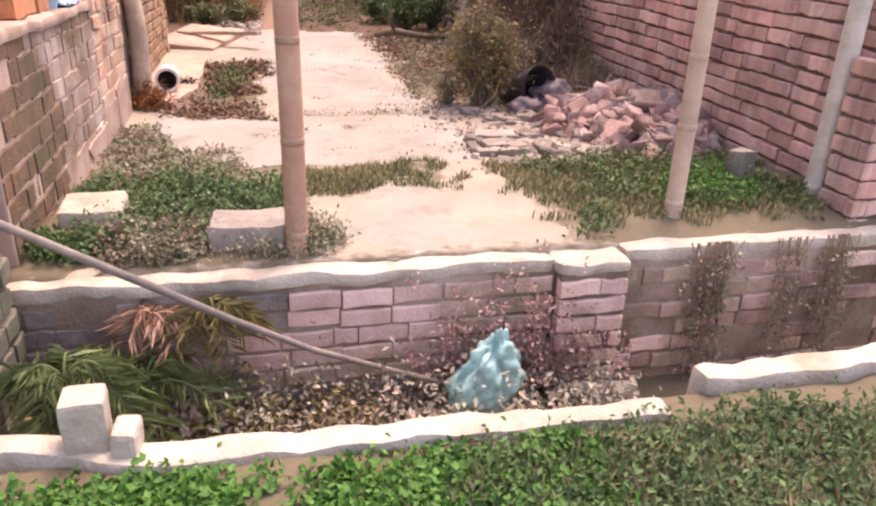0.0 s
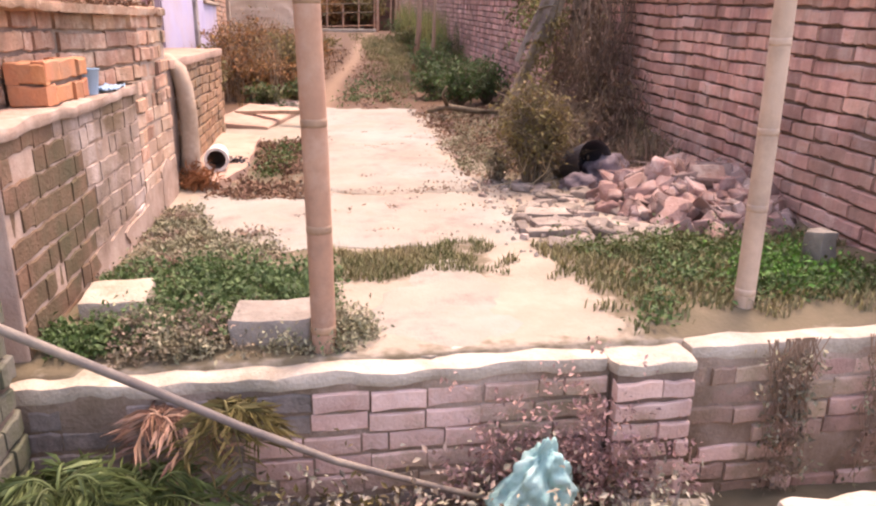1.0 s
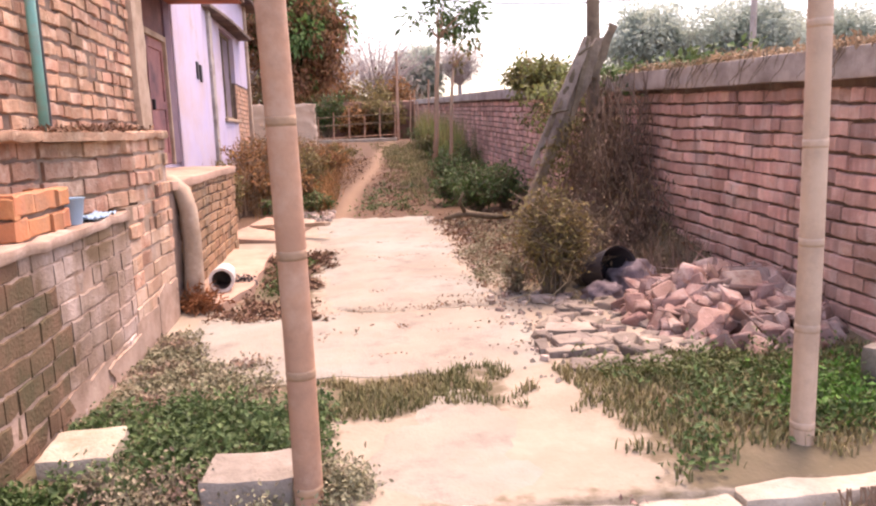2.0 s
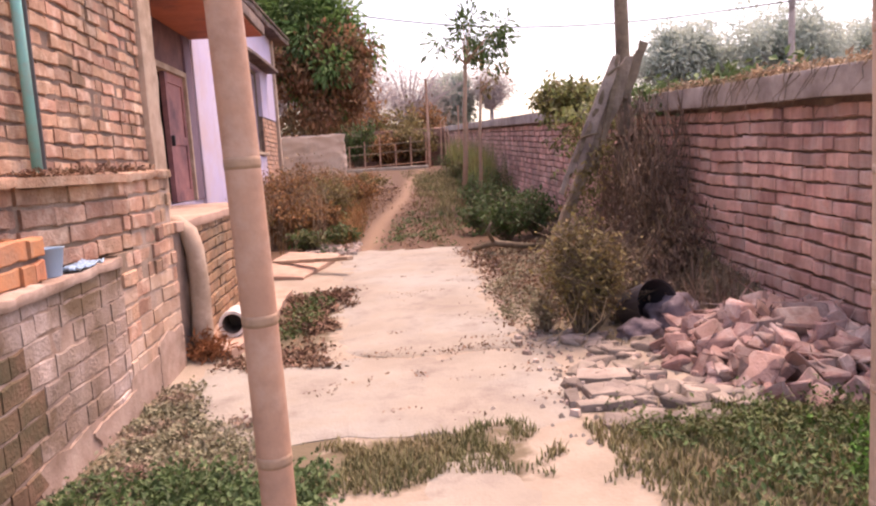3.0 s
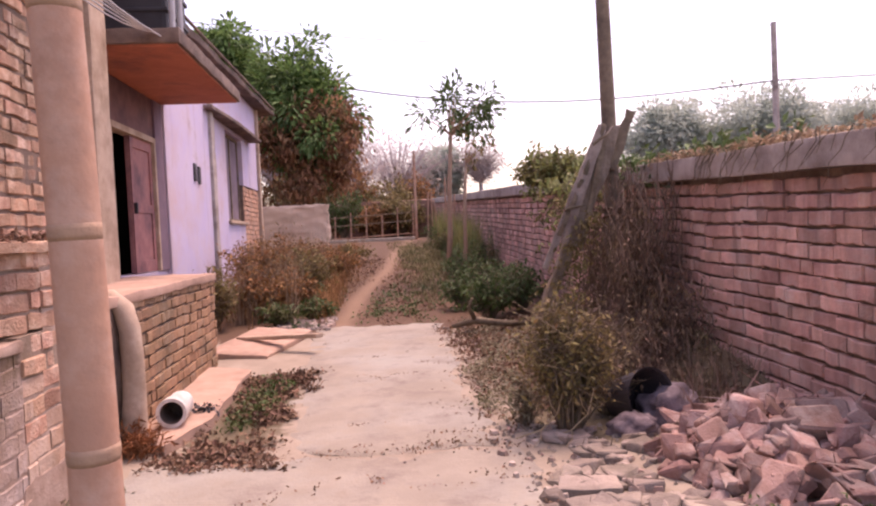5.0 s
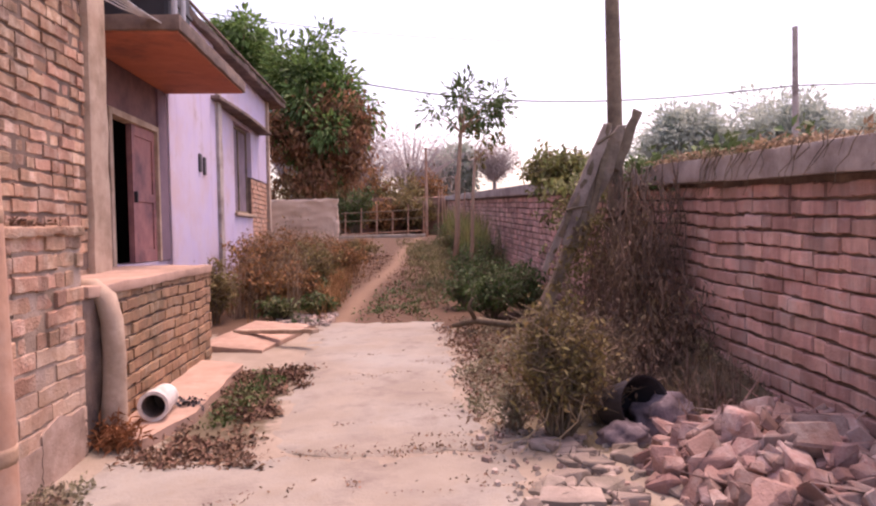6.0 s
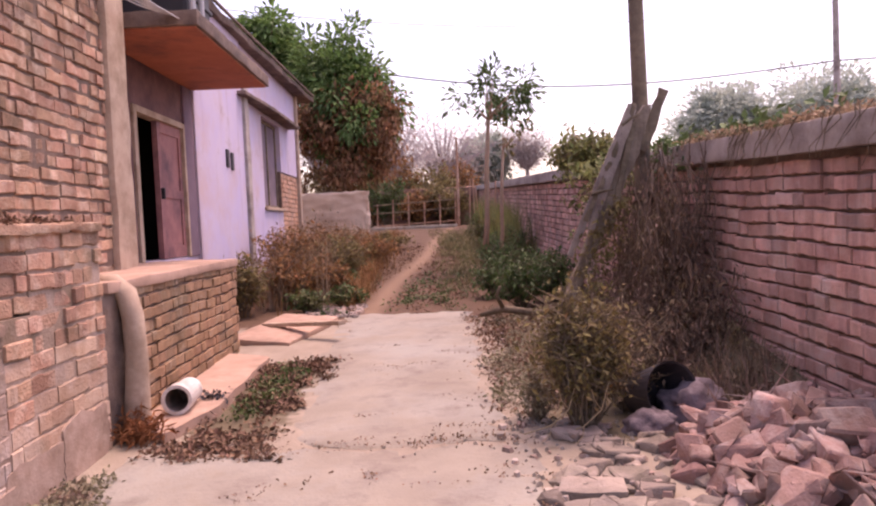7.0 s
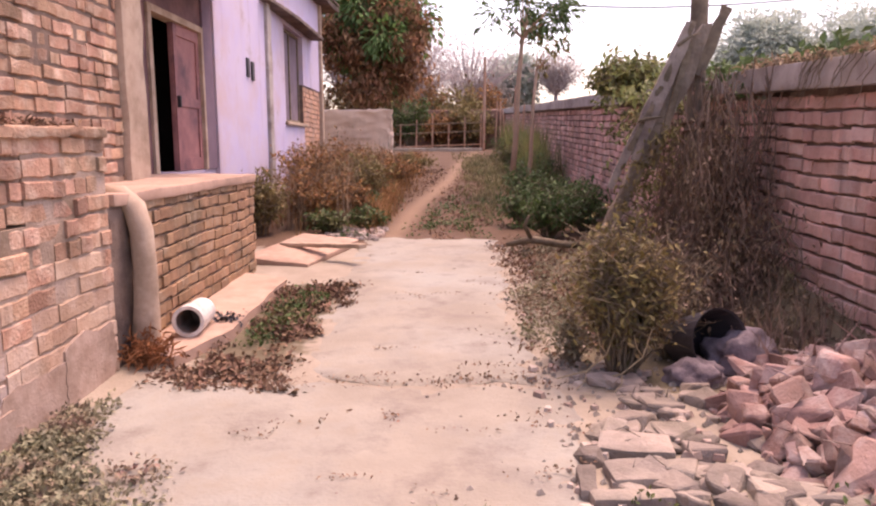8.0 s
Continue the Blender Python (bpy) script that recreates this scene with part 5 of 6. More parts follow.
# dead leaves blown into the joint and onto the slabs
r = random.Random(77)
P = np.array([(x + r.gauss(0, 0.05), 6.44 + 0.05 * math.sin(x * 5) + r.gauss(0, 0.05), 0.008) for x in np.linspace(0.15, 2.0, 70) if noise.noise(Vector((x * 2.7, 3, 0))) > r.uniform(-0.25, 0.25)])
foliage("leaf_litter", leaves(clumps(P, 4, 0.025, 0.010), 0.024, width=0.5), M_LITTER, "dead leaves lying in the joint between the slabs", "leaf litter")
P = np.array([(x + r.gauss(0, 0.09), y + r.gauss(0, 0.035), 0.01) for x, y in ((1.46, 7.6), (1.5, 8.4), (1.72, 5.9), (0.93, 5.9), (0.5, 5.8), (1.53, 6.75), (0.3, 5.6), (1.4, 9.9), (0.8, 9.0)) for k in range(7)])
foliage("leaf_litter", leaves(clumps(P, 3, 0.03, 0.010), 0.024, width=0.5), M_LITTER, "small drifts of dead leaves on the slabs", "leaf litter")
# ditch plants
DW = [(x, y, -0.79) for x, y in zip(G.uniform(-1.0, 1.9, 520), G.uniform(2.25, 3.08, 520))]
foliage("ditch_weeds", leaves(clumps(np.array([p for p in DW if p[0] < 0.7]), 14, 0.05, 0.30), 0.04, width=0.45), M_LEAF_OLIVE, "tangled olive weeds in the ditch")
DW = np.stack([G.uniform(-0.2, 2.0, 420), G.uniform(2.55, 3.07, 420), np.full(420, -0.79)], 1)
foliage("ditch_weeds", leaves(clumps(DW, 12, 0.04, 0.30), 0.036, width=0.55), M_LEAF_PALE, "pale small-leaved weeds along the ditch wall")
DW = np.stack([1.45 + G.normal(size=300) * 0.24, 3.07 - np.abs(G.normal(size=300)) * 0.05, -0.72 + np.abs(G.normal(size=300)) * 0.24], 1)
foliage("ditch_weeds", leaves(clumps(DW, 12, 0.03, 0.06), 0.03, width=0.5), mat("red_weed_leaf", (0.52, 0.34, 0.31), (0.30, 0.16, 0.13), 9, isl=0.4, bump=0, rough=0.7, trans=0.2), "reddish weeds climbing the ditch wall by the bag")


M_LEAF_PALM = mat("palm_leaflet", (0.20, 0.24, 0.095), (0.08, 0.115, 0.04), 5, isl=0.45, bump=0, rough=0.6, trans=0.25)
M_LEAF_WITHERED = mat("withered_leaflet", (0.46, 0.30, 0.22), (0.30, 0.16, 0.11), 5, isl=0.4, bump=0, rough=0.8, trans=0.15)


def frond_plant(x, y, z, n, L, m, label, droop=1.0, seed=0):
    """A rosette of arching fronds with narrow leaflets."""
    p = empty("palm_seedling", x, y, z)
    r = random.Random(seed)
    for i in range(n):
        a = 2 * math.pi * i / n + r.uniform(-0.3, 0.3)
        el = r.uniform(0.5, 1.2)
        pts = []
        for k in range(9):
            t = k / 8
            pts.append(Vector((math.cos(a) * L * t * math.cos(el) * 1.1, math.sin(a) * L * t * math.cos(el) * 0.7, L * (math.sin(el) * t - droop * 0.75 * t * t))))
        vf = [tube(pts, [0.006 - 0.0045 * k / 8 for k in range(9)], 5)]
        pos, out = [], []
        for k in range(1, 25):
            t = k / 25
            q = pts[int(t * 8)].lerp(pts[min(8, int(t * 8) + 1)], t * 8 % 1)
            side = Vector((-math.sin(a), math.cos(a), 0))
            for sg in (-1, 1):
                pos.append(q)
                out.append(side * sg * 0.9 + Vector((math.cos(a), math.sin(a), 0)) * 0.7 - Vector((0, 0, 0.3)))
        vf.append(leaves(pos, 0.12, np.array(out) * 2.2, width=0.06, droop=0.1))
        made("frond", join(*vf), m, p)
    return tagged(p, label, "plant", "palm seedlings in the ditch")


frond_plant(-0.52, 2.66, -0.18, 13, 0.42, M_LEAF_PALM, "green feathery palm seedling in the ditch", 1.4, 1)
frond_plant(-0.27, 2.78, -0.34, 12, 0.42, M_LEAF_PALM, "green feathery palm seedling in the ditch", 1.0, 2)
frond_plant(0.02, 2.98, -0.10, 9, 0.30, M_LEAF_OLIVE, "drooping olive palm seedling on the ditch wall", 1.7, 3)
frond_plant(-0.24, 3.02, -0.12, 5, 0.27, M_LEAF_WITHERED, "withered reddish palm seedling on the ditch wall", 1.7, 4)


def hanging(name, n, xf, m, label, leaf_m=None):
    """Thin stems that hang or climb, and their leaves; xf gives the points of one stem."""
    vf = []
    ends = []
    for i in range(n):
        pts, r0 = xf(i)
        vf.append(tube(pts, [r0 * (1 - 0.6 * k / (len(pts) - 1)) for k in range(len(pts))], 4, cap=False))
        ends += pts[1:]
    return vf, ends


def roots_on_wall(i):
    r = random.Random(100 + i)
    x = r.choice((2.52, 2.62, 3.05, 3.35)) + r.gauss(0, 0.05)
    pts = [Vector((x + r.gauss(0, 0.03), 3.09 - 0.012 * k * r.random(), 0.03 - 0.13 * k)) for k in range(r.randint(4, 7))]
    return pts, 0.003


vf, ends = hanging("roots", 90, roots_on_wall, M_RUST, "")
foliage("hanging_roots", join(*vf), mat("dry_roots", (0.34, 0.22, 0.15), (0.24, 0.16, 0.11), 9, bump=0.3), "dry roots hanging over the ditch wall", "roots")
foliage("hanging_weeds", leaves(np.repeat(np.array([tuple(e) for e in ends]), 4, 0) + G.normal(size=(len(ends) * 4, 3)) * 0.03, 0.03, width=0.5), M_LEAF_GREY, "withered leaves on the hanging roots", "weeds")


def bush(name, x, y, spread, height, stems, per, size, m, label, stem_m, seed, cat="bush"):
    """A bush: stems from one root, twigs, and a crown of leaves."""
    p = empty(name, x, y, h(x, y))
    r = random.Random(seed)
    tubes, pos = [], []
    for i in range(stems):
        a, k = r.uniform(0, 2 * math.pi), math.sqrt(r.random())
        H = height * r.uniform(0.55, 1.05) * (1.05 - 0.35 * k * k)
        tip = Vector((math.cos(a) * spread * k, math.sin(a) * spread * k, H))
        b = Vector((math.cos(a), math.sin(a), 0)) * 0.07 * k
        pts = [b.lerp(tip, t / 5) + Vector((r.gauss(0, 0.03), r.gauss(0, 0.03), 0.12 * height * math.sin(math.pi * t / 5))) * (1 if t else 0) for t in range(6)]
        tubes.append(tube(pts, [0.009 * (1 - 0.13 * t) * (0.6 + height * 0.4) for t in range(6)], 4, cap=False))
        for j in range(per):
            t = r.uniform(0.25, 1.0)
            q = pts[int(t * 4.99)].lerp(pts[int(t * 4.99) + 1], t * 4.99 % 1)
            tw = Vector((r.gauss(0, 1), r.gauss(0, 1), r.gauss(0.2, 0.8))) * 0.09 * height ** 0.5
            if j % 4 == 0:
                tubes.append(tube([q, q + tw * 0.6, q + tw * 1.3], [0.004, 0.003, 0.0015], 3, cap=False))
            pos.append(tuple(q + tw * r.uniform(0.3, 1.4)))
    tagged(made("branching", join(*tubes), stem_m, p), kind="stuff")
    made("crown", leaves(np.array(pos), size, width=0.45), m, p)
    return tagged(p, label, cat)


bush("dry_bush", 2.33, 6.64, 0.25, 1.0, 95, 40, 0.05, M_LEAF_OLIVE, "tall dry olive-brown bush beside the slab", M_BARK, 21)
bush("dry_bush", 2.04, 6.88, 0.13, 0.36, 26, 11, 0.05, M_LEAF_GREY, "low greyish bush at the slab's edge", M_BARK, 22)
bush("dry_bush", 2.9, 7.6, 0.36, 0.75, 42, 20, 0.045, M_CREEP, "dead brown bush before the wall", M_BARK, 23)
bush("dry_bush", 2.75, 7.0, 0.3, 0.55, 60, 8, 0.045, M_CREEP, "dead leafless stems round the grey sacks", M_BARK, 24)
M_TWIG = mat("pale_twig", (0.42, 0.33, 0.2), (0.34, 0.26, 0.16), 9, bump=0.2)
for i, (x, y) in enumerate(((2.0, 6.45), (2.2, 6.4))):
    pts = [(x - 0.1, y, 0.02), (x + 0.08, y + 0.02, 0.06), (x + 0.2, y + 0.03, 0.16), (x + 0.26, y + 0.06, 0.33)]
    b = made("dead_branch", join(tube(pts, [0.004, 0.005, 0.005, 0.003], 6), tube([pts[2], (x + 0.14, y - 0.05, 0.24), (x + 0.12, y - 0.06, 0.32)], [0.004, 0.003, 0.002], 5), tube([pts[1], (x + 0.05, y - 0.1, 0.04), (x - 0.02, y - 0.2, 0.02)], [0.004, 0.003, 0.002], 5)), M_TWIG)
    tagged(b, "pale bare branch lying against the bush", "branch", "dead branches")

# post, leaning trunk and creeper by the wall
post = made("wooden_post", tube([(3.53, 9.0, 0.0), (3.52, 9.0, 1.4), (3.51, 9.0, 2.6), (3.49, 9.0, 4.0), (3.46, 9.0, 6.4)], [0.085, 0.082, 0.076, 0.07, 0.06], 12), M_WOOD, smooth=True)
tagged(post, "weathered grey wooden post by the wall", "post")
tie = made("rope_tie", tube([(3.52 + 0.1 * math.cos(t * 0.5), 9.0 + 0.1 * math.sin(t * 0.5), 1.48 + 0.006 * t) for t in range(30)], 0.012, 5), M_LITTER)
tagged(tie, "old rope wound round the post", "rope")
trunk = empty("leaning_trunk", 2.85, 8.85, 0.1)
ti = Matrix.Translation((-2.85, -8.85, -0.1))
bm = box_bm(-0.095, 0.095, -0.04, 0.04, -1.12, 1.12, 0.025, 40, 0.02, 3)
for v in bm.verts:
    k = (v.co.z + 1.12) / 2.24
    v.co.x *= (0.45 + 0.75 * k if k < 0.8 else 1.05 - 3.4 * (k - 0.8)) + 0.22 * noise.noise(Vector((v.co.x * 4, 0, v.co.z * 5)))
    v.co.z += 0.06 * noise.noise(Vector((v.co.x * 20, 3, 0))) * k
    v.co.y += 0.02 * noise.noise(Vector((v.co.x * 18, 1, v.co.z * 2)))
pl = part("split_stem", bm, M_TRUNK, trunk, "broad grey split stem with a ragged edge")
pl.matrix_parent_inverse = ti
pl.matrix_basis = pose(3.07, 8.84, 1.42, 0, 24, 0)
for dx, dz, w, L, ry, sd, m, lb in ((0.07, 0.42, 0.05, 0.62, 21, 12, M_BOARD, "pale grey split board"), (-0.035, 0.30, 0.045, 0.78, 25, 14, M_BOARD, "pale grey split board"), (0.16, 0.30, 0.03, 0.55, 14, 16, M_BARK, "dark splinter hanging beside the stem")):
    bm = box_bm(-w, w, -0.014, 0.014, -L, L, 0.006, 30, 0.012, sd)
    for v in bm.verts:
        v.co.z += 0.09 * noise.noise(Vector((v.co.x * 30, sd, 0))) * (v.co.z > L * 0.8)
        v.co.x *= 1.0 - 0.35 * max(0.0, -v.co.z / L)
    pl = part("board", bm, m, trunk, lb)
    pl.matrix_parent_inverse = ti
    pl.matrix_basis = pose(3.07 + dx, 8.775, 1.42 + dz, 0, ry, 0)
edge = part("bark_edge", box_bm(-0.025, 0.025, -0.035, 0.035, -0.62, 0.60, 0.008, 30, 0.03, 7), M_BARK, trunk, "dark ragged bark edge")
edge.matrix_parent_inverse = ti
edge.matrix_basis = pose(3.13, 8.79, 1.90, 0, 25, 0)
for z, x, a in ((1.62, 3.03, 80), (2.30, 3.34, 60)):
    pg = made("broken_stub", tube([(-0.10, 0, 0), (0.0, 0, 0.01), (0.12, 0, 0)], [0.018, 0.016, 0.008], 6), M_BARK, trunk)
    pg.matrix_parent_inverse = ti
    pg.matrix_basis = pose(x, 8.75, z, 0, a - 90, 0)
bm = box_bm(-0.05, 0.05, -0.015, 0.015, -0.32, 0.32, 0.01, 8, 0.025, 5)
pl = part("splinter", bm, M_WOOD, trunk, "upright broken splinter")
pl.matrix_parent_inverse = ti
pl.matrix_basis = pose(3.60, 8.90, 2.30, 0, 20, 0)
tagged(trunk, "dead split trunk leaning against the post", "trunk")


def creeper(i):
    r = random.Random(300 + i)
    y = r.uniform(7.5, 9.9) if i % 3 else r.uniform(8.1, 9.4)
    x = r.uniform(3.25, 3.84)
    z = (r.uniform(1.0, 1.95) if 8.0 < y < 9.5 else r.uniform(0.3, 0.9)) * (1.0 if x > 3.45 else 0.85)
    n = 8
    pts = [Vector((x + r.gauss(0, 0.03), y + r.gauss(0, 0.04) + 0.1 * math.sin(k * 0.9 + i), z * (1 - k / n) + 0.15)) for k in range(n + 1)]
    return pts, r.uniform(0.003, 0.006)


vf, ends = hanging("creeper", 300, creeper, M_BARK, "")
foliage("dry_creeper", join(*vf), mat("creeper_stem", (0.20, 0.14, 0.10), (0.13, 0.09, 0.07), 9, bump=0.2), "tangle of dead creeper stems hanging on the wall", "creeper")
E2 = np.array([tuple(e) for e in ends])
foliage("dry_creeper", leaves(np.repeat(E2, 5, 0) + G.normal(size=(len(E2) * 5, 3)) * [0.05, 0.07, 0.12], 0.055, width=0.3, droop=1.3), M_CREEP, "withered creeper leaves on the wall", "creeper")
TOP = np.stack([G.uniform(3.72, 4.2, 520), G.uniform(6.6, 11.0, 520), np.zeros(520)], 1)
TOP[:, 2] = 1.70 + 0.038 * TOP[:, 1] + np.abs(G.normal(size=520)) * 0.07 - (TOP[:, 0] < 3.8) * (TOP[:, 1] > 8.3) * G.uniform(0, 0.4, 520)
TOP = TOP[(TOP[:, 0] > 3.8) | (TOP[:, 1] > 8.3)]
foliage("wall_creeper", leaves(clumps(TOP[::3], 4, 0.07, 0.06), 0.085, width=0.6), M_LEAF, "green creeper on the wall's coping", "creeper")
TOP = np.stack([G.uniform(3.8, 4.22, 900), G.uniform(3.7, 9.0, 900), np.zeros(900)], 1)
TOP = TOP[np.array([noise.noise(Vector((0, y * 1.3, 4))) > -0.15 for y in TOP[:, 1]])]
TOP[:, 2] = 1.70 + 0.038 * TOP[:, 1] + np.abs(G.normal(size=len(TOP))) * 0.02
foliage("wall_creeper", leaves(clumps(TOP, 4, 0.05, 0.03), 0.05, width=0.5), M_STRAW, "dead leaves and stalks along the coping", "creeper")


def coping_drip(i):
    r = random.Random(700 + i)
    y = r.choice((6.0, 6.9, 7.4, 5.2)) + r.gauss(0, 0.18)
    n = r.randint(3, 6)
    return [Vector((3.80 - 0.01 * k, y + r.gauss(0, 0.03) + 0.04 * k, 1.74 + 0.038 * y - 0.07 * k)) for k in range(n)], 0.004


vf, ends = hanging("drip", 34, coping_drip, M_BARK, "")
foliage("wall_creeper", join(*vf), M_BARK, "dead stalks hanging over the coping", "creeper")
bush("wall_top_bush", 3.75, 10.6, 0.75, 0.62, 60, 34, 0.12, M_LEAF_VINE, "light green leafy creeper clump at the wall's top", M_BARK, 31).location = (3.7, 12.3, 1.95)

def off_trail(P):
    """Leaves the beaten track free."""
    return np.array([p for p in P if abs(p[0] - (0.35 + 0.11 * (p[1] - 12) + 0.07 * math.sin(p[1] * 0.7))) > 0.14 + 0.2 * R.random()])


P = np.array([(2.72 + 0.42 * k + R.gauss(0, 0.09), 8.74 + R.gauss(0, 0.05), 0.35 + 1.15 * k + R.gauss(0, 0.08)) for k in (R.random() ** 1.3 for _ in range(150))])
foliage("dry_creeper", leaves(clumps(P, 5, 0.05, 0.06), 0.06, width=0.45, droop=0.8), M_LEAF_OLIVE, "olive creeper leaves clinging to the leaning stem", "creeper")
P = np.array([(3.5 + R.gauss(0, 0.14), 9.6 + R.uniform(-0.3, 2.6), 2.1 - abs(R.gauss(0, 0.42))) for _ in range(170)])
foliage("wall_creeper", leaves(clumps(P, 5, 0.06, 0.05), 0.09, width=0.5, droop=0.9), M_LEAF_VINE, "green creeper hanging over the wall behind the post", "creeper")
foliage("leaf_litter", leaves(clumps(scatter(620, 1.98, 3.5, 7.2, 12.3, 0.15, 43), 6, 0.06, 0.03), 0.05, width=0.5), M_LITTER, "dead leaves on the soil beside the slab", "leaf litter")
foliage("yard_weeds", leaves(clumps(scatter(150, 2.0, 3.4, 8.8, 12.2, 0.2, 44), 9, 0.06, 0.09), 0.05, width=0.5), M_LEAF_GREY, "greyish weeds on the soil beside the slab", "weeds")
foliage("leaf_litter", leaves(clumps(scatter(380, 3.05, 3.88, 6.2, 8.6, 0.12, 45), 7, 0.06, 0.06), 0.05, width=0.4), M_CREEP, "withered leaves on the bank under the wall", "leaf litter")
foliage("dry_grass", blades(scatter(420, 3.0, 3.86, 6.3, 8.6, 0.15, 46), 0.32, 0.7, 0.004), M_CREEP, "dead stalks on the bank under the wall", "grass")

# plants further on
for i, (x, y, s, hh) in enumerate(((2.7, 12.3, 0.5, 0.6), (3.3, 12.9, 0.5, 0.75), (2.5, 13.6, 0.5, 0.6), (3.2, 14.4, 0.6, 0.7), (2.9, 16.0, 0.7, 0.7), (3.3, 18.5, 0.8, 0.8), (3.2, 22, 0.9, 0.8), (3.4, 26, 0.9, 0.8))):
    bush("weed_clump", x, y, s, hh, 45, 26, 0.09, M_LEAF if i % 3 else M_LEAF_D, "green weed clump along the brick wall", M_BARK, 50 + i, "weeds")
for i, (x, y, s, hh) in enumerate(((-1.5, 12.7, 0.4, 0.9), (-0.9, 13.6, 0.55, 0.9), (-0.45, 14.3, 0.5, 0.7), (-1.2, 15.0, 0.7, 1.4), (-0.4, 16.3, 0.7, 0.9), (-1.1, 17.8, 0.8, 1.2), (0.0, 18.8, 0.8, 0.7), (-0.9, 20.5, 0.9, 0.8), (0.1, 22.0, 0.9, 0.5))):
    bush("dry_bush", x, y, s, hh, 60, 30, 0.09, M_LEAF_DRY if i % 4 else M_LEAF_OLIVE, "dry brown scrub beside the lilac house", M_BARK, 70 + i)
for i, (x, y) in enumerate(((-0.55, 12.8), (0.0, 13.2), (-0.2, 15.4))):
    bush("weed_clump", x, y, 0.32, 0.35, 24, 20, 0.09, M_LEAF_D, "low green weeds before the dry scrub", M_BARK, 90 + i, "weeds")
P = off_trail(scatter(15000, -1.9, 0.6, 12.2, 27, 0.25, 33))
foliage("dry_grass", blades(P, 0.34, 1.0, 0.005), M_LEAF_DRY, "dry brown grass beside the track", "grass")
P = np.concatenate([scatter(1300, -1.9, -0.2, 12.6, 19, 0.25, 35), scatter(500, -1.7, 0.1, 19, 23, 0.2, 37)])
foliage("dry_grass", blades(P, 0.95, 0.5, 0.005), M_STRAW, "tall dry stalks beside the lilac house", "grass")
foliage("lane_grass", blades(scatter(9000, 1.4, 3.8, 12.3, 29, 0.3, 34), 0.13, 0.9, 0.006), M_GRASS, "green grass along the brick wall", "grass")
foliage("lane_grass", blades(scatter(1500, 3.0, 3.8, 17.5, 28.5, 0.2, 36), 1.25, 0.35, 0.010), M_LEAF_VINE, "tall yellowish green stalks along the brick wall", "grass")
foliage("lane_litter", leaves(clumps(off_trail(scatter(1700, -0.6, 2.6, 12.0, 24, 0.2, 41)), 5, 0.06, 0.02), 0.05, width=0.6), M_LITTER, "dead leaves strewn over the earth lane", "leaf litter")
foliage("lane_weeds", leaves(clumps(off_trail(scatter(200, -0.9, 2.4, 12.2, 17, 0.3, 42)), 10, 0.06, 0.08), 0.06, width=0.5), M_LEAF, "small green weeds on the earth lane", "weeds")
log = made("fallen_log", join(tube([(2.0, 11.2, 0.16), (2.3, 11.1, 0.24), (2.7, 11.05, 0.18), (3.1, 11.2, 0.15)], [0.03, 0.05, 0.045, 0.03], 8), tube([(2.3, 11.1, 0.24), (2.2, 11.0, 0.42), (2.25, 10.95, 0.55)], [0.035, 0.025, 0.015], 7)), M_BARK, smooth=True)
tagged(log, "dark dead branch lying beside the slab", "branch")


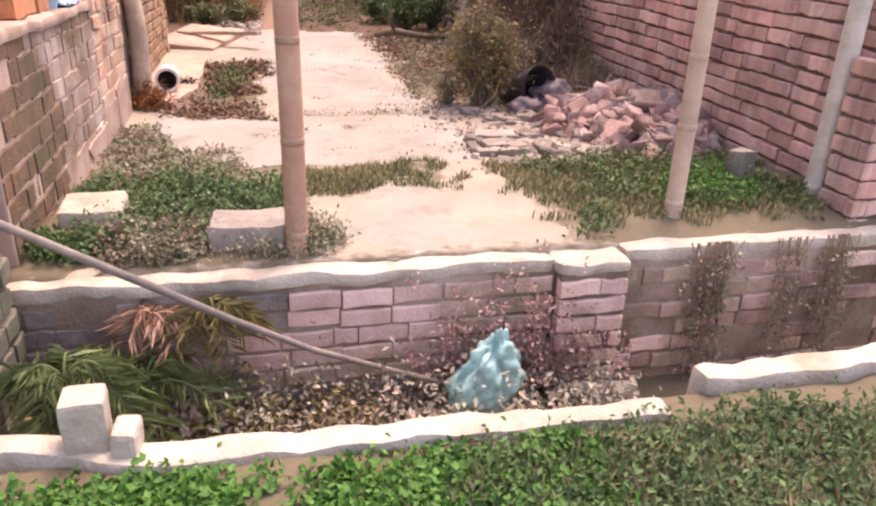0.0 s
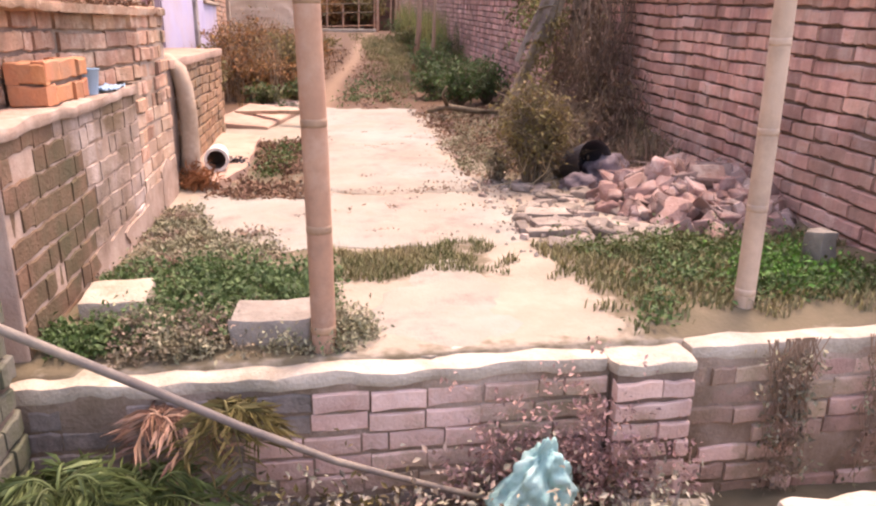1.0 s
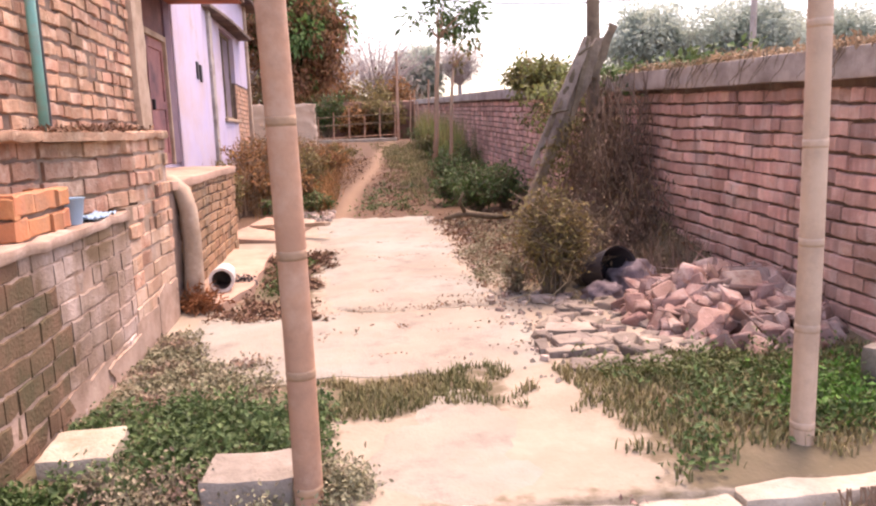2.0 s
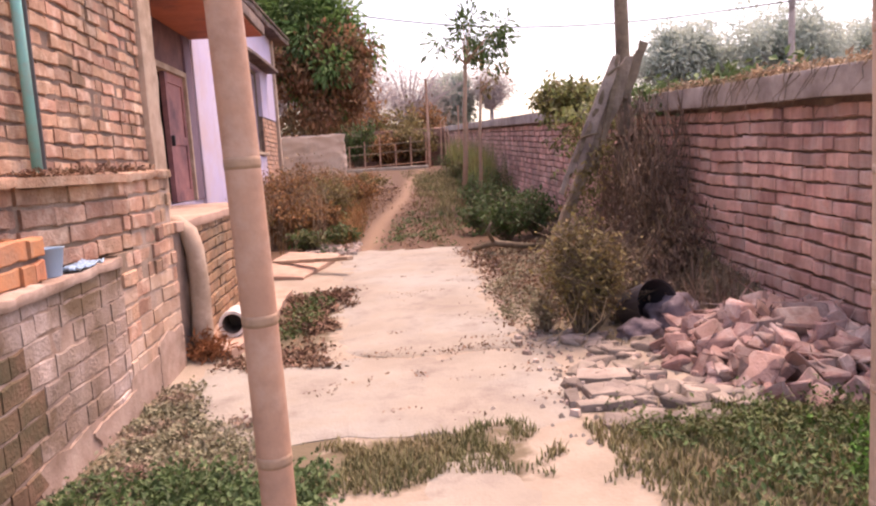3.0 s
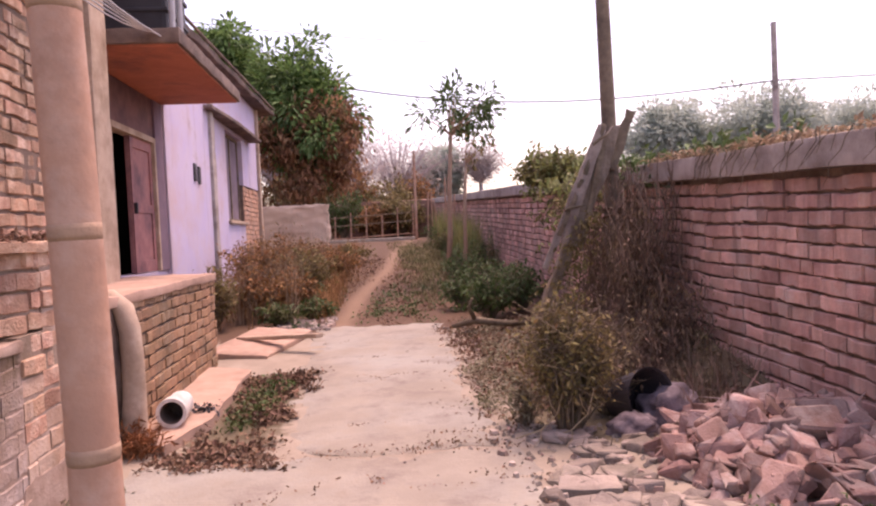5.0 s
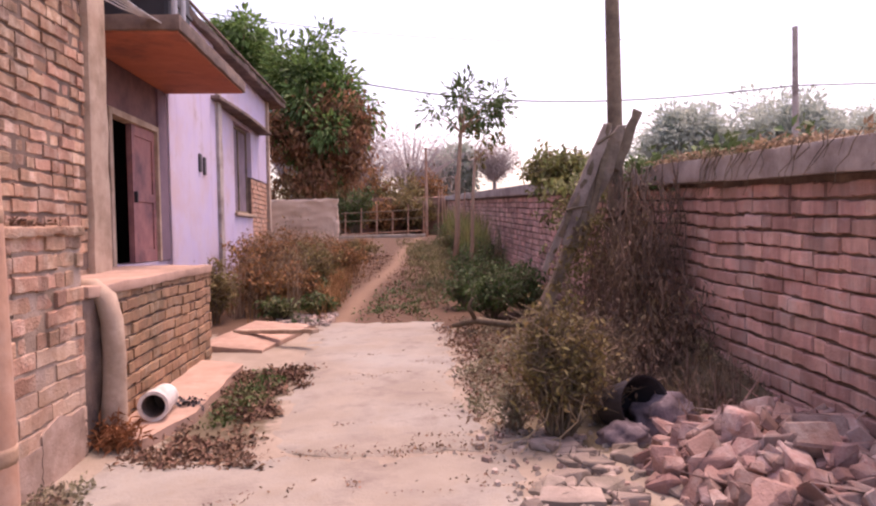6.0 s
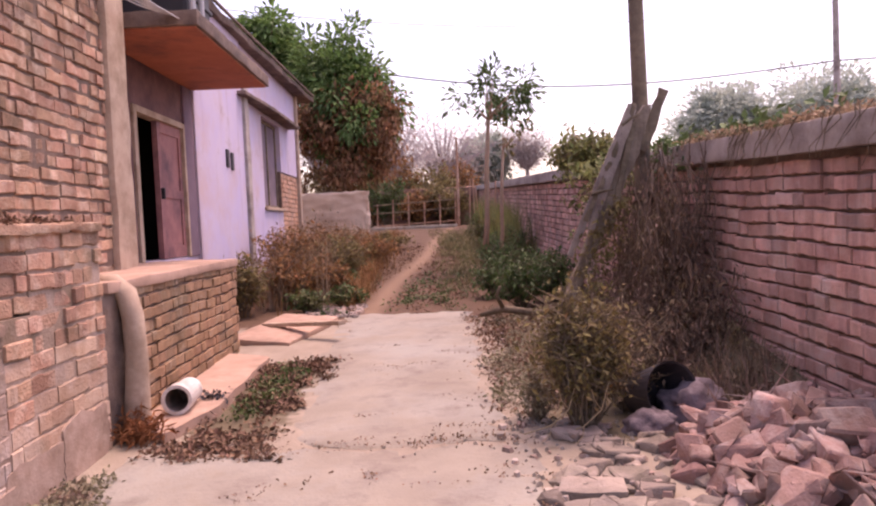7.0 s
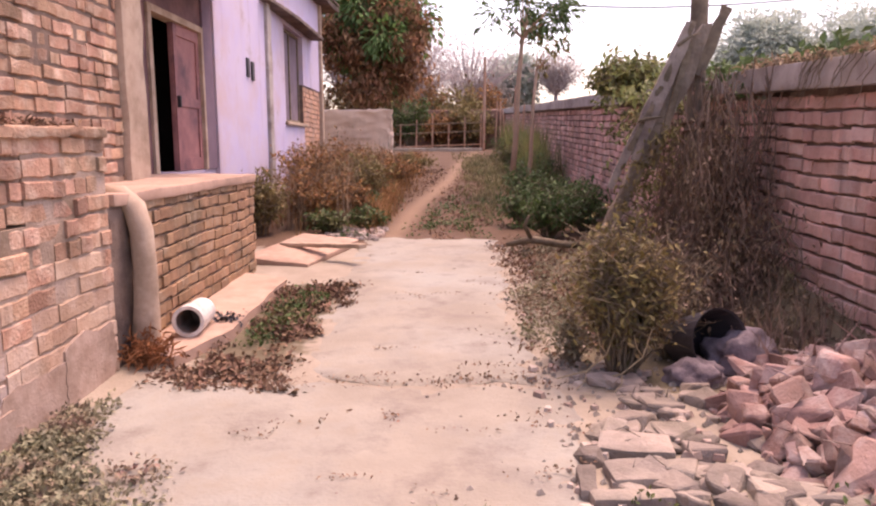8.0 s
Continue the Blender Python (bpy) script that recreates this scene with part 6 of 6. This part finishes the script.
def tree(name, x, y, height, crown, rad, clusters, per, size, m, label, bark, seed, droop=0.5, r0=0.18, limb=0.05, fill=0.75, dry=0):
    """Tapered trunk, limbs to every cluster of the crown, and leaves in clusters with gaps between."""
    z0 = h(x, y)
    p = empty(name, x, y, z0)
    r = random.Random(seed)
    C = Vector(crown)
    fork = C * 0.55
    fork.z = max(height * 0.3, C.z - rad[2] * 0.9)
    tr = [tube([Vector((0, 0, -0.1)), fork * 0.3 + Vector((0.05, 0, 0)), fork * 0.65, fork], [r0, r0 * 0.85, r0 * 0.75, r0 * 0.6], 10)]
    pos, out = [], []
    for i in range(clusters):
        d = Vector((r.gauss(0, 1), r.gauss(0, 1), r.gauss(0, 1))).normalized()
        k = r.uniform(fill, 1.0) * (0.85 + 0.55 * noise.noise(d * 2.1 + Vector((seed, 0, 0))))
        q = C + Vector((d.x * rad[0], d.y * rad[1], d.z * rad[2])) * k
        mid = fork.lerp(q, 0.5) + Vector((0, 0, 0.1 * rad[2]))
        tr.append(tube([fork, mid, q], [limb, limb * 0.6, limb * 0.2], 5, cap=False))
        sp = 0.15 * (rad[0] + rad[2]) / 2
        for j in range(per):
            v = Vector([max(-1.5, min(1.5, r.gauss(0, 1))) for _ in range(3)])
            pos.append(tuple(q + v * sp))
            out.append(tuple(v + d * 0.6))
    pos2 = []
    for i in range(dry):
        q = C + Vector((r.uniform(-0.75, 0.85) * rad[0], r.uniform(-0.95, 0.2) * rad[1], r.uniform(-1.25, 0.0) * rad[2]))
        tr.append(tube([fork, fork.lerp(q, 0.5), q], [limb, limb * 0.6, limb * 0.2], 5, cap=False))
        pos2 += [tuple(q + Vector((r.gauss(0, 0.26), r.gauss(0, 0.26), r.gauss(0, 0.24)))) for j in range(110)]
    if dry:
        made("lower_crown", leaves(np.array(pos2), size * 0.9, droop=1.2, width=0.4), M_LEAF_RUST, p, "rusty brown hanging leaves")
    made("trunk", join(*tr), bark, p, smooth=True)
    made("crown", leaves(np.array(pos), size, np.array(out), droop=droop, width=0.4), m, p)
    return tagged(p, label, "tree")


tree("mango_tree", -1.3, 25.5, 6.8, (0.1, 0, 4.7), (1.95, 1.9, 2.2), 95, 150, 0.25, M_LEAF_MANGO, "green mango tree with rusty lower leaves behind the house", M_BARK, 5, droop=0.8, r0=0.25, fill=0.5, dry=70)
tree("mango_tree", -3.9, 26.8, 8.0, (0, 0, 6.5), (1.5, 1.5, 1.5), 80, 70, 0.28, M_LEAF_MANGO, "tall dark green tree behind the house roof", M_BARK, 6, droop=0.8, r0=0.25, fill=0.5)
tree("young_tree", 2.58, 17.5, 4.6, (0.42, 0, 3.75), (1.35, 0.8, 0.6), 22, 40, 0.17, M_LEAF, "slender young tree with an open leafy top", M_NODE, 8, r0=0.07, limb=0.022, fill=0.6)
tree("young_tree", 2.85, 16.9, 3.2, (0.35, 0, 2.9), (0.6, 0.5, 0.4), 7, 12, 0.14, M_LEAF_OLIVE, "thin young tree beside the brick wall", M_NODE, 9, r0=0.05, limb=0.018, fill=0.5)
# far crowns and trunks carry their haze in the base colour
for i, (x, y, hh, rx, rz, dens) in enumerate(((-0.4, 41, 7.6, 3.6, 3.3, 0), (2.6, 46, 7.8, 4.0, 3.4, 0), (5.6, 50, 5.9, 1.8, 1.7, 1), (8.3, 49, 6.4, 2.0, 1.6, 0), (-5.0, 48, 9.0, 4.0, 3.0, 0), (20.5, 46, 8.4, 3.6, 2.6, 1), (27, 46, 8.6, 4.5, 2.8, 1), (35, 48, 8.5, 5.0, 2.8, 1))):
    tree("far_tree", x, y, hh, (0, 0, hh - rz), (rx, rx * 0.8, rz), 110 if dens else 190, 130 if dens else 26, 0.34 if dens else 0.17, M_LEAF_FAR if dens else M_LEAF_HAZE, "distant tree, haze put into its grey-green leaf colour" if dens else "half-bare tree in the distance, haze in its pale colour", M_BARK_FAR, 200 + i, r0=0.22, limb=0.05, fill=0.3)
for i, (x, y, hh) in enumerate(((-1.6, 37, 3.4), (0.3, 38, 3.6), (1.9, 37, 3.2), (3.3, 39, 3.6), (-3.4, 38, 3.4), (0.9, 33.6, 1.7), (2.2, 34.0, 2.0), (-1.0, 33.4, 1.6))):
    bush("scrub", x, y, 1.3, hh, 60, 40, 0.2, M_LEAF_DRY if i % 2 else M_LEAF_OLIVE, "reddish brown scrub behind the mud wall", M_BARK, 440 + i)
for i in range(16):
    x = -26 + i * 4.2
    bush("far_hedge", x, 52 + (i % 3) * 3, 2.6, 2.9, 34, 26, 0.4, M_LEAF_FAR if i % 2 else M_LEAF_OLIVE, "hedge in the distance, haze in its pale tones", M_BARK_FAR, 400 + i, "hedge")


# ---- far end of the lane ----
def fence():
    f = empty("bamboo_fence", 0.9, 30.0, h(0.9, 30))
    inv = Matrix.Translation((-0.9, -30.0, -h(0.9, 30)))
    g0 = h(0.9, 30)
    for i in range(6):
        x = -0.55 + i * 0.62
        made("post", tube([(x, 30, g0 - 0.1), (x + 0.03, 30, g0 + R.uniform(0.9, 1.4))], [0.034, 0.026], 8), M_BAMBOO, f).matrix_parent_inverse = inv
    for z in (0.12, 0.62, 0.95):
        made("rail", tube([(-0.7, 29.96, g0 + z), (2.7, 29.96, g0 + z + 0.12)], [0.022, 0.018], 6), M_BAMBOO if z < 0.3 else M_WOOD, f).matrix_parent_inverse = inv
    tagged(f, "low bamboo fence across the lane's end", "fence")
    sill = part("lane_kerb", box_bm(-0.8, 2.6, 29.5, 29.75, g0 - 0.1, g0 + 0.09, 0.02, 20, 0.02), M_CAP)
    tagged(sill, "pale kerb across the lane's end", "kerb")
    made_pole = made("fence_pole", tube([(2.68, 29.9, g0 - 0.1), (2.7, 29.9, g0 + 3.5)], [0.06, 0.05], 10), M_BAMBOO)
    tagged(made_pole, "tall pale bamboo pole at the fence", "pole")
    for i in range(5):
        x, y = 2.95 + 0.13 * i, 27.5 - 0.9 * i
        s = made("bamboo_stake", tube([(x, y, h(x, y) - 0.1), (x + R.gauss(0, 0.1), y, h(x, y) + R.uniform(1.6, 2.4))], [0.035, 0.025], 7), M_BAMBOO)
        tagged(s, "yellowish bamboo stake beside the brick wall", "stake", "bamboo stakes")


fence()
mud = part("mud_wall", box_bm(-7.0, 4.6, 35.0, 35.4, 0.8, 3.0, 0.05, 40, 0.05, 3), M_MUD)
tagged(mud, "red-brown mud wall behind the fence", "wall", kind="structure")
ochre = part("garden_wall", box_bm(-7.0, -0.33, 23.2, 23.45, 0.2, 2.42, 0.08, 40, 0.07, 5), M_YELLOW)
tagged(ochre, "ochre plastered garden wall behind the house", "wall", kind="structure")
bush("shrub", -0.2, 31.5, 1.0, 2.3, 50, 40, 0.16, M_LEAF_D, "dark green shrub behind the fence", M_BARK, 501)
epole = made("utility_pole", tube([(17.95, 30, 0), (17.95, 30, 9.5)], [0.16, 0.11], 10), M_CONC)
tagged(epole, "grey concrete utility pole beyond the wall", "utility pole")


def wire(a, b, sag, rad):
    a, b = Vector(a), Vector(b)
    pts = [a.lerp(b, t / 24) - Vector((0, 0, sag * math.sin(math.pi * t / 24))) for t in range(25)]
    return tube(pts, rad, 5)


tagged(made("overhead_wire", wire((17.95, 30, 7.1), (-8.0, 31, 9.4), 1.5, 0.03), M_WIRE), "thin black overhead wire", "wire", "overhead wires")
tagged(made("overhead_wire", wire((17.95, 30, 7.1), (44.0, 30, 9.5), 0.6, 0.03), M_WIRE), "thin black overhead wire", "wire", "overhead wires")
tagged(made("overhead_wire", wire((17.95, 30, 9.4), (-8.0, 31, 10.6), 0.9, 0.014), M_WIRE), "thin black overhead wire", "wire", "overhead wires")
# dead leaves on the ledge
P = np.stack([G.uniform(-1.45, -0.85, 120), G.uniform(5.6, 6.5, 120), np.full(120, 1.495)], 1)
foliage("ledge_litter", leaves(clumps(P, 6, 0.03, 0.03), 0.05, width=0.4), M_LITTER, "dead leaves on the brick ledge", "leaf litter")
